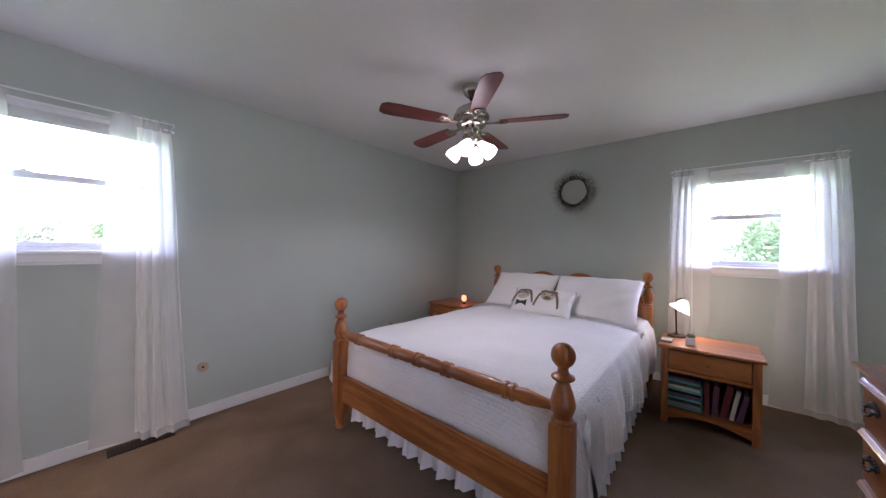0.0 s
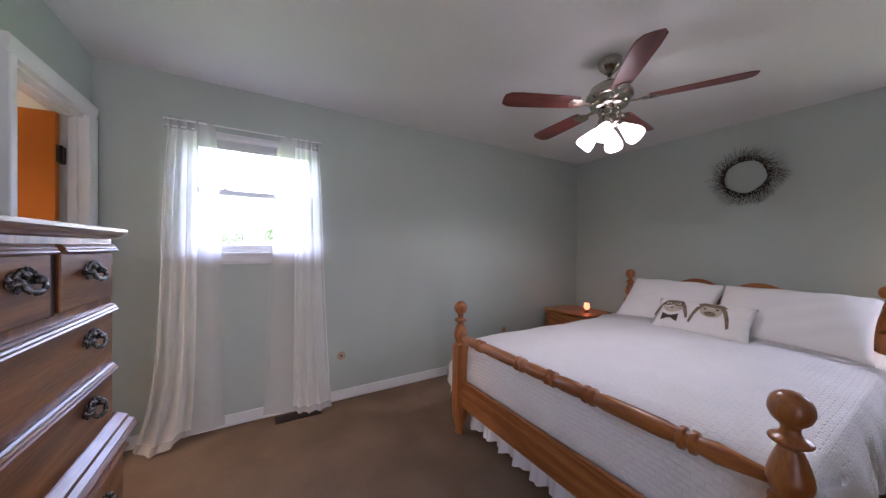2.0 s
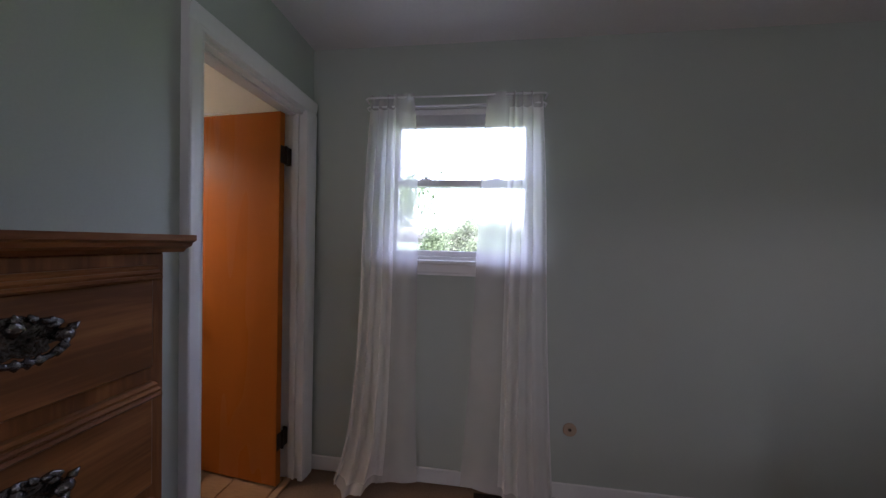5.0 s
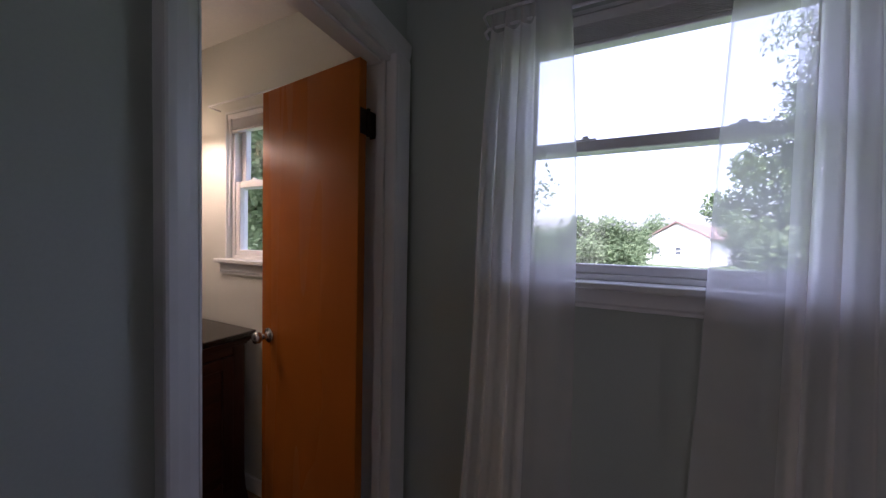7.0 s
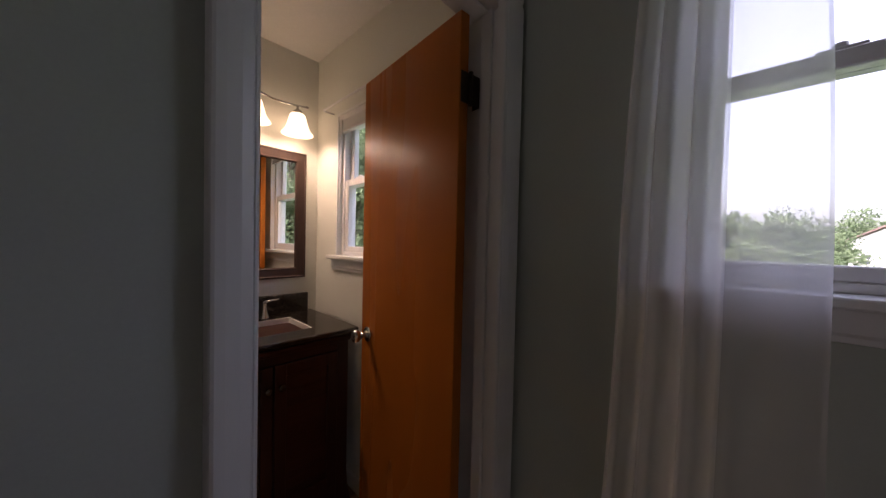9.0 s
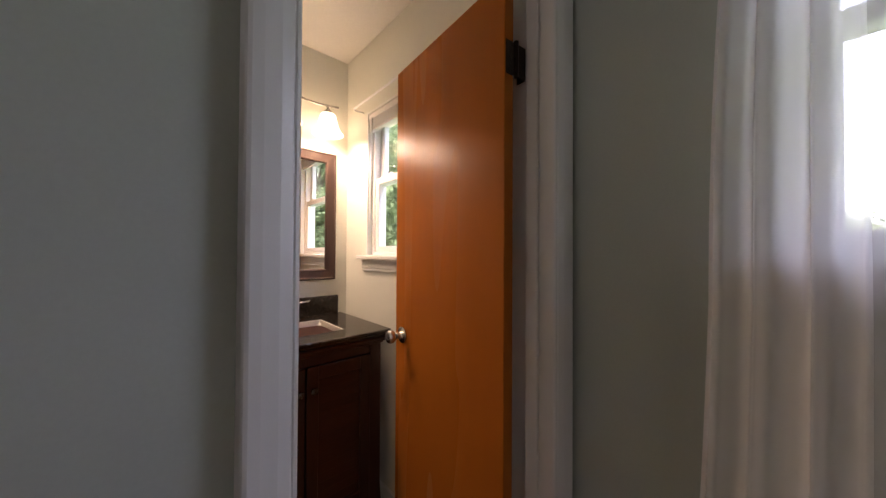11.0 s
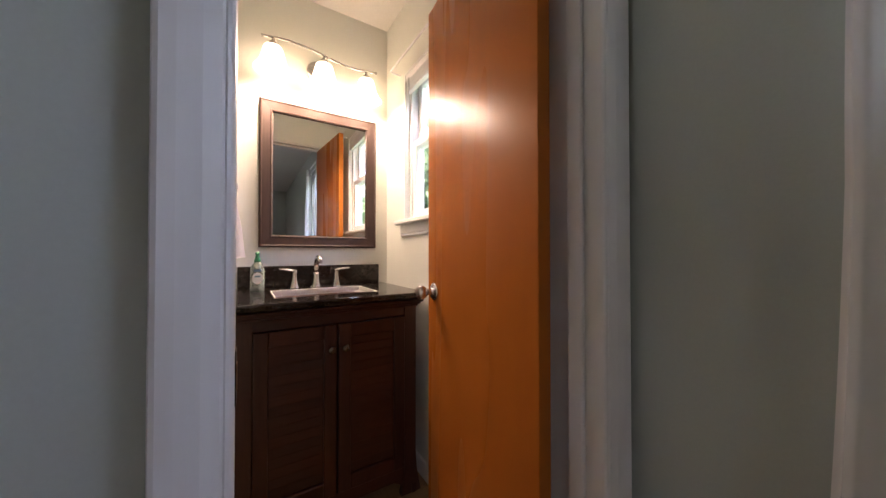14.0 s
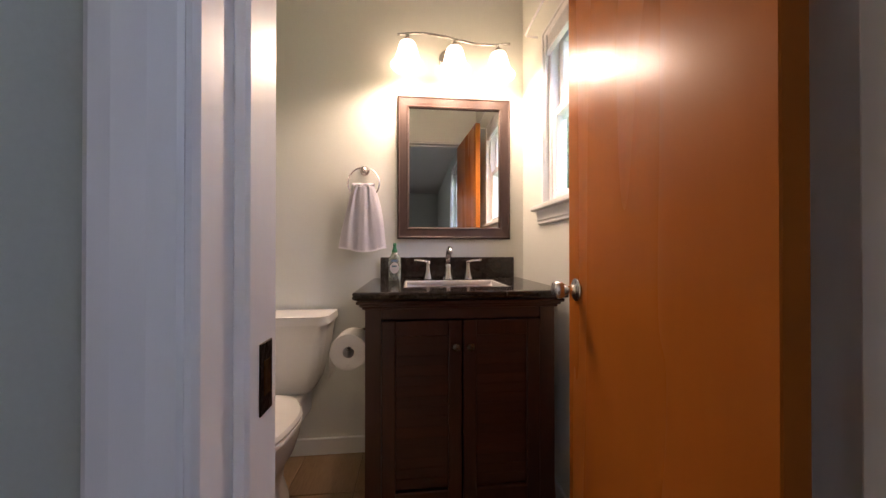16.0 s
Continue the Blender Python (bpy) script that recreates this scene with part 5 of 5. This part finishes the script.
for y in (-0.235, 0.0, 0.225):
    zb = 0.030 + 0.016 * math.sin(2 * math.pi * (0.285 - y) / 0.57 + math.pi) + 0.010 * (0.285 - y) / 0.57
    part("shade_cap", lathe(rounded([(0.024, zb - 0.034), (0.022, zb - 0.018), (0.010, zb - 0.006), (0.007, zb + 0.006)], 3), Matrix.Translation((0.100, y, 0)), 16), NICKEL, vl, "", True)
    own = bmesh.new()
    bell = rounded([(0.024, zb - 0.030), (0.040, zb - 0.040), (0.050, zb - 0.075), (0.062, zb - 0.115), (0.084, zb - 0.148)], 4)
    seg = 28
    rings = [[own.verts.new((0.100 + r * math.cos(2 * math.pi * k / seg), y + r * math.sin(2 * math.pi * k / seg), h)) for k in range(seg)] for r, h in bell]
    for a, b in zip(rings, rings[1:]):
        for k in range(seg):
            own.faces.new((a[k], a[(k + 1) % seg], b[(k + 1) % seg], b[k]))
    part("shade", own, BATH_LIT, vl, "lit alabaster glass bell shade", True)
    part("bulb", lathe(rounded([(0.010, zb - 0.045), (0.026, zb - 0.075), (0.030, zb - 0.095), (0.018, zb - 0.118), (0.002, zb - 0.124)], 3), Matrix.Translation((0.100, y, 0)), 14), glow("lit_bulb", (1.0, 0.82, 0.55), 0.6), vl, "glowing bulb", True)

# towel ring and towel
ring = thing("towel_ring", BX, -0.852, 1.452, "brushed nickel towel ring on the wall", "towel ring")
part("rosette", lathe(rounded([(0.024, 0), (0.024, 0.008), (0.012, 0.014), (0.010, 0.040), (0.012, 0.048)], 3), pose(0, 0, 0, 0, 90, 0), 18), NICKEL, ring, "", True)
part("ring", tube([(0.040, 0.078 * math.sin(a), -0.070 + 0.078 * math.cos(a)) for a in np.linspace(0, 2 * math.pi, 40)], 0.0045), NICKEL, ring, "", True)
towel = thing("hand_towel", BX + 0.040, -0.852, 1.40, "white hand towel gathered through the ring", "towel")


def towel_at(u, v):
    w = 0.052 + 0.067 * v ** 0.7
    a = 2 * u - 1
    f = math.cos(a * 9.0 + 0.6) * 0.0045 * (1 - 0.25 * v) + 0.0015 * math.sin(17 * a)
    return (0.018 + f - 0.010 * a * a, a * w + 0.004 * math.sin(5 * v + 6 * a), -0.035 - 0.325 * v - 0.010 * math.cos(a * 3) * v)


part("front_fall", grid(60, 30, towel_at, None, 0.004), TOWEL, towel, "", True)
part("back_fall", grid(60, 30, lambda u, v: (-0.012 - 0.4 * towel_at(u, v)[0], towel_at(u, v)[1] * 0.94, -0.035 - 0.29 * v), None, 0.004), TOWEL, towel, "", True)
part("fold_over", grid(40, 8, lambda u, v: (0.020 * math.cos(math.pi * v) + 0.003 * math.cos(18 * u), (2 * u - 1) * 0.054, -0.036 + 0.018 * math.sin(math.pi * v)), None, 0.003), TOWEL, towel, "", True)

# toilet
toilet = thing("toilet", BX, -1.215, 0, "white porcelain two-piece toilet with closed lid", "toilet")


def tank_at(z0, z1, w0, w1, d0, d1):
    own = bmesh.new()
    rings = []
    for k in range(9):
        t = k / 8
        z, w, d = z0 + (z1 - z0) * t, w0 + (w1 - w0) * t ** 0.6, d0 + (d1 - d0) * t ** 0.6
        r = 0.045
        pts = [(0.02, -w), (d - r, -w)] + [(d - r + r * math.sin(a), -w + r - r * math.cos(a)) for a in np.linspace(0.3, 1.57, 5)]
        pts += [(p[0], -p[1]) for p in pts[::-1]]
        rings.append([own.verts.new((x, y, z)) for x, y in pts])
    n = len(rings[0])
    for a, b in zip(rings, rings[1:]):
        for k in range(n):
            own.faces.new((a[k], a[(k + 1) % n], b[(k + 1) % n], b[k]))
    own.faces.new(rings[0][::-1]), own.faces.new(rings[-1])
    bmesh.ops.recalc_face_normals(own, faces=own.faces[:])
    return own


smooth_by_angle(part("tank", tank_at(0.372, 0.705, 0.135, 0.222, 0.145, 0.205), PORCELAIN, toilet))
smooth_by_angle(part("tank_lid", tank_at(0.705, 0.742, 0.232, 0.232, 0.218, 0.218), PORCELAIN, toilet, "white tank lid"))


def oval(cx, rx, ry, z, n=32, back=0.0):
    return [(cx + (rx if math.cos(2 * math.pi * k / n) > 0 else rx * 0.72) * math.cos(2 * math.pi * k / n), ry * math.sin(2 * math.pi * k / n), z) for k in range(n)]


def stacked(levels):
    own = bmesh.new()
    rings = [[own.verts.new(p) for p in oval(*lv)] for lv in levels]
    n = len(rings[0])
    for a, b in zip(rings, rings[1:]):
        for k in range(n):
            own.faces.new((a[k], a[(k + 1) % n], b[(k + 1) % n], b[k]))
    own.faces.new(rings[0][::-1]), own.faces.new(rings[-1])
    bmesh.ops.recalc_face_normals(own, faces=own.faces[:])
    return own


smooth_by_angle(part("bowl", stacked([(0.34, 0.20, 0.105, 0.0), (0.34, 0.19, 0.100, 0.03), (0.35, 0.17, 0.085, 0.10), (0.38, 0.19, 0.105, 0.19), (0.42, 0.25, 0.155, 0.27), (0.43, 0.275, 0.180, 0.342), (0.43, 0.28, 0.183, 0.366)]), PORCELAIN, toilet))
part("tank_shelf", box(0.02, 0.26, -0.11, 0.11, 0.24, 0.372, 0.02, None, 3), PORCELAIN, toilet)
smooth_by_angle(part("seat", stacked([(0.43, 0.285, 0.186, 0.369), (0.43, 0.288, 0.189, 0.377), (0.43, 0.284, 0.186, 0.389)]), PORCELAIN, toilet, "white toilet seat"))
smooth_by_angle(part("lid", stacked([(0.43, 0.282, 0.184, 0.392), (0.43, 0.284, 0.186, 0.401), (0.43, 0.274, 0.178, 0.413), (0.43, 0.20, 0.12, 0.418)]), PORCELAIN, toilet, "closed white toilet lid"))
part("bolt_cap", lathe([(0.016, 0.03), (0.015, 0.045), (0.004, 0.052)], Matrix.Translation((0.36, 0.098, 0)), 12), PORCELAIN, toilet, "", True)

# paper roll
tp = thing("toilet_paper", -1.0, -0.842, 0.660, "toilet paper roll on a nickel arm beside the vanity", "toilet paper")
own = bmesh.new()
seg = 32
rows = []
for r, x in ((0.021, 0.052), (0.066, 0.052), (0.068, 0.050), (0.068, -0.050), (0.066, -0.052), (0.021, -0.052)):
    rows.append([own.verts.new((x, r * math.cos(2 * math.pi * k / seg), r * math.sin(2 * math.pi * k / seg))) for k in range(seg)])
for a, b in zip(rows, rows[1:] + rows[:1]):
    for k in range(seg):
        own.faces.new((a[k], a[(k + 1) % seg], b[(k + 1) % seg], b[k]))
bmesh.ops.recalc_face_normals(own, faces=own.faces[:])
smooth_by_angle(part("roll", own, PAPER, tp))
part("hanging_sheet", grid(4, 8, lambda u, v: (-0.05 + 0.1 * u, -0.0685 - 0.004 * v, -0.10 * v), None, 0.001), PAPER, tp)
arm = tube([(-0.075, 0.072, 0.055), (-0.075, 0.0, 0.055), (-0.075, -0.006, 0.03), (-0.070, 0.0, 0.012), (0.060, 0.0, 0.012)], 0.006)
part("arm", arm, NICKEL, tp, "nickel roll holder arm", True)

downlight("vanity_bulb", BX + 0.165, -0.630, 1.932, 0.98, WARM, 0.04, 168, 0.5)
downlight("vanity_bulb", BX + 0.165, -0.395, 1.930, 0.98, WARM, 0.04, 168, 0.5)
downlight("vanity_bulb", BX + 0.165, -0.170, 1.927, 0.64, WARM, 0.04, 168, 0.5)

# ---- outdoors ----
GRASS = varied("lawn", (0.035, 0.06, 0.018), (0.085, 0.13, 0.045), 0.6, 0.95, 0.6, 25, distance=0.03)
LEAF = leafy("leaf_green", (0.075, 0.115, 0.060), (0.185, 0.245, 0.135))
BARK = varied("bark", (0.05, 0.035, 0.025), (0.13, 0.10, 0.075), 6, 0.95, 0.8, 40, stretch=(1, 1, 0.2))
SIDING = varied("white_siding", (0.70, 0.71, 0.72), (0.80, 0.80, 0.80), 2.0, 0.6, 0.1, 20)
ROOF = varied("brown_shingle", (0.13, 0.085, 0.075), (0.22, 0.155, 0.135), 3.0, 0.9, 0.4, 30)
G = -1.0
gm = bmesh.new()
for x0, x1, y0, y1 in ((-800, 800, 0.2, 800), (-800, 800, -800, -4.1), (-800, -1.55, -4.1, 0.2), (4.78, 800, -4.1, 0.2)):
    vs = [gm.verts.new(p) for p in ((x0, y0, G), (x1, y0, G), (x1, y1, G), (x0, y1, G))]
    gm.faces.new(vs)
bmesh.ops.remove_doubles(gm, verts=gm.verts[:], dist=1e-4)
setting(part("ground", gm, GRASS), "green lawn around the house", "lawn")


def tree(x, y, height, spread, low, leaves, seed, label, leaf=0.16, limbs=16):
    """A tapered trunk with limbs; leaves sit in uneven clumps round the limb ends."""
    r = random.Random(seed)
    t = thing("tree", x, y, G, label, "tree", group="garden trees")
    tr = tube([(0.02 * height * math.sin(k), 0.015 * height * math.cos(2 * k), height * 0.62 * k / 6) for k in range(7)], [0.035 * height * (1 - 0.11 * k) * 0.5 for k in range(7)], 9)
    tips = []
    for k in range(limbs):
        a, e = r.random() * 6.28, 0.1 + 1.2 * r.random()
        z0 = height * (low + (0.6 - low) * r.random())
        ln = spread * (0.55 + 0.5 * r.random())
        p0 = Vector((0, 0, z0))
        p1 = p0 + Vector((math.cos(a) * math.cos(e), math.sin(a) * math.cos(e), math.sin(e) * height / spread * 0.42)) * ln
        tube([p0, (p0 + p1) / 2 + Vector((0, 0, 0.06 * ln)), p1], [0.012 * height * 0.6, 0.007 * height * 0.6, 0.004], 6, tr)
        tips += [p1, (p0 + 2 * p1) / 3]
    part("trunk", tr, BARK, t)
    vs, fs = [], []
    clumps = [(c + Vector([(r.random() - 0.5) * spread * 0.35 for _ in range(3)]), spread * (0.16 + 0.20 * r.random())) for c in tips for _ in range(2)]
    for k in range(leaves):
        c, s = clumps[k % len(clumps)]
        d = Vector([r.gauss(0, 1) for _ in range(3)]).normalized() * s * (r.random() ** 0.4)
        p = c + d
        if p.z < height * low * 0.4:
            p.z = height * low * 0.4 + 0.3 * r.random()
        u = Vector([r.gauss(0, 1) for _ in range(3)]).normalized() * leaf * (0.6 + 0.7 * r.random())
        v = u.orthogonal().normalized() * u.length * 0.55
        i = len(vs)
        vs += [p - u * 0.5, p + v * 0.5, p + u * 0.6, p - v * 0.5]
        fs.append((i, i + 1, i + 2, i + 3))
    me = bpy.data.meshes.new("crown")
    me.from_pydata(vs, [], fs)
    me.materials.append(LEAF)
    crown = new("crown", me)
    crown.parent = t
    tagged(crown, "dense uneven crown of green leaves")
    return t


tree(1.7, 16.0, 3.6, 2.2, 0.06, 10000, 3, "low rounded green tree on the lawn", 0.15)
tree(-0.9, 16.8, 3.7, 2.3, 0.06, 8000, 4, "low rounded green tree on the lawn", 0.16)
tree(9.2, 16.0, 11.5, 3.3, 0.06, 42000, 5, "tall green garden tree with spreading crown", 0.23, 34)
tree(7.8, 15.0, 4.4, 2.2, 0.05, 11000, 21, "bushy green tree beside the tall one", 0.16)
tree(3.6, 30.0, 4.4, 2.6, 0.1, 5000, 9, "distant rounded green tree", 0.2)
tree(-11.5, 6.0, 9.0, 3.4, 0.06, 24000, 6, "leafy green tree close to the bathroom window", 0.2, 26)
tree(-16.0, 9.5, 8.0, 3.4, 0.06, 12000, 7, "leafy green tree beyond the bathroom window", 0.2)
tree(-5.0, 13.0, 8.0, 3.4, 0.08, 9000, 17, "leafy green tree beyond the bathroom window", 0.2)
tree(12.6, 5.0, 9.5, 3.5, 0.06, 26000, 8, "broad green tree standing beside the house", 0.2, 26)
tree(17.0, -5.5, 4.4, 3.0, 0.08, 8000, 11, "green tree beyond the bedroom window", 0.2)
tree(13.0, 62.0, 8.0, 5.0, 0.1, 5000, 12, "distant green tree behind the neighbouring house", 0.4)


def house(x, y, rz):
    """A one-storey house: gable end in front, roof ridge running back."""
    t = thing("house", x, y, G, "white sided neighbouring house with brown shingle roof", "house", rz)
    w, d, e, r = 3.1, 15.0, 3.1, 4.95
    part("wall", prism([(-w, 0), (w, 0), (w, e), (0, r - 0.1), (-w, e)], 0, d, "y"), SIDING, t, "white lap siding walls")
    for k in range(16):
        z = 0.2 + 0.15 * k
        part("siding_board", box(-w + 0.01, w - 0.01, -0.025, 0.0, z, z + 0.135), SIDING, t)
    rf = bmesh.new()
    for s in (-1, 1):
        prism([(0, r), (s * (w + 0.35), e - 0.16), (s * (w + 0.35), e - 0.02), (0, r + 0.16)], -0.35, d + 0.3, "y", 0, rf)
    part("roof", rf, ROOF, t, "brown shingle gable roof")
    PANE = mat("dark_window_glass", (0.06, 0.07, 0.08), 0.08)
    for xx in (-1.9, 0.2):
        wd = part("window", box(xx - 0.35, xx + 0.35, -0.05, 0.0, 1.15, 2.15, 0.01), VINYL, t)
        part("pane", box(xx - 0.28, xx + 0.28, -0.056, -0.051, 1.22, 1.63), PANE, wd)
        part("pane", box(xx - 0.28, xx + 0.28, -0.056, -0.051, 1.68, 2.08), PANE, wd)
    return t


house(10.2, 43.0, -30)

# bathroom floor tiles
tile_me = None
for i in range(5):
    for j in range(8):
        x0, y0 = BX + 0.014 + 0.262 * i, BY + 0.02 + 0.285 * j
        if tile_me is None:
            tm = box(0.002, 0.258, 0.002, 0.281, -0.0045, 0.002, 0.0015)
            tile_me = bpy.data.meshes.new("tile")
            tm.to_mesh(tile_me)
            tm.free()
            tile_me.materials.append(FLOOR_TILE)
        o = new("tile", tile_me)
        o.location = (x0, y0, 0)
        o.parent = bpy.data.objects["bathroom_floor"]
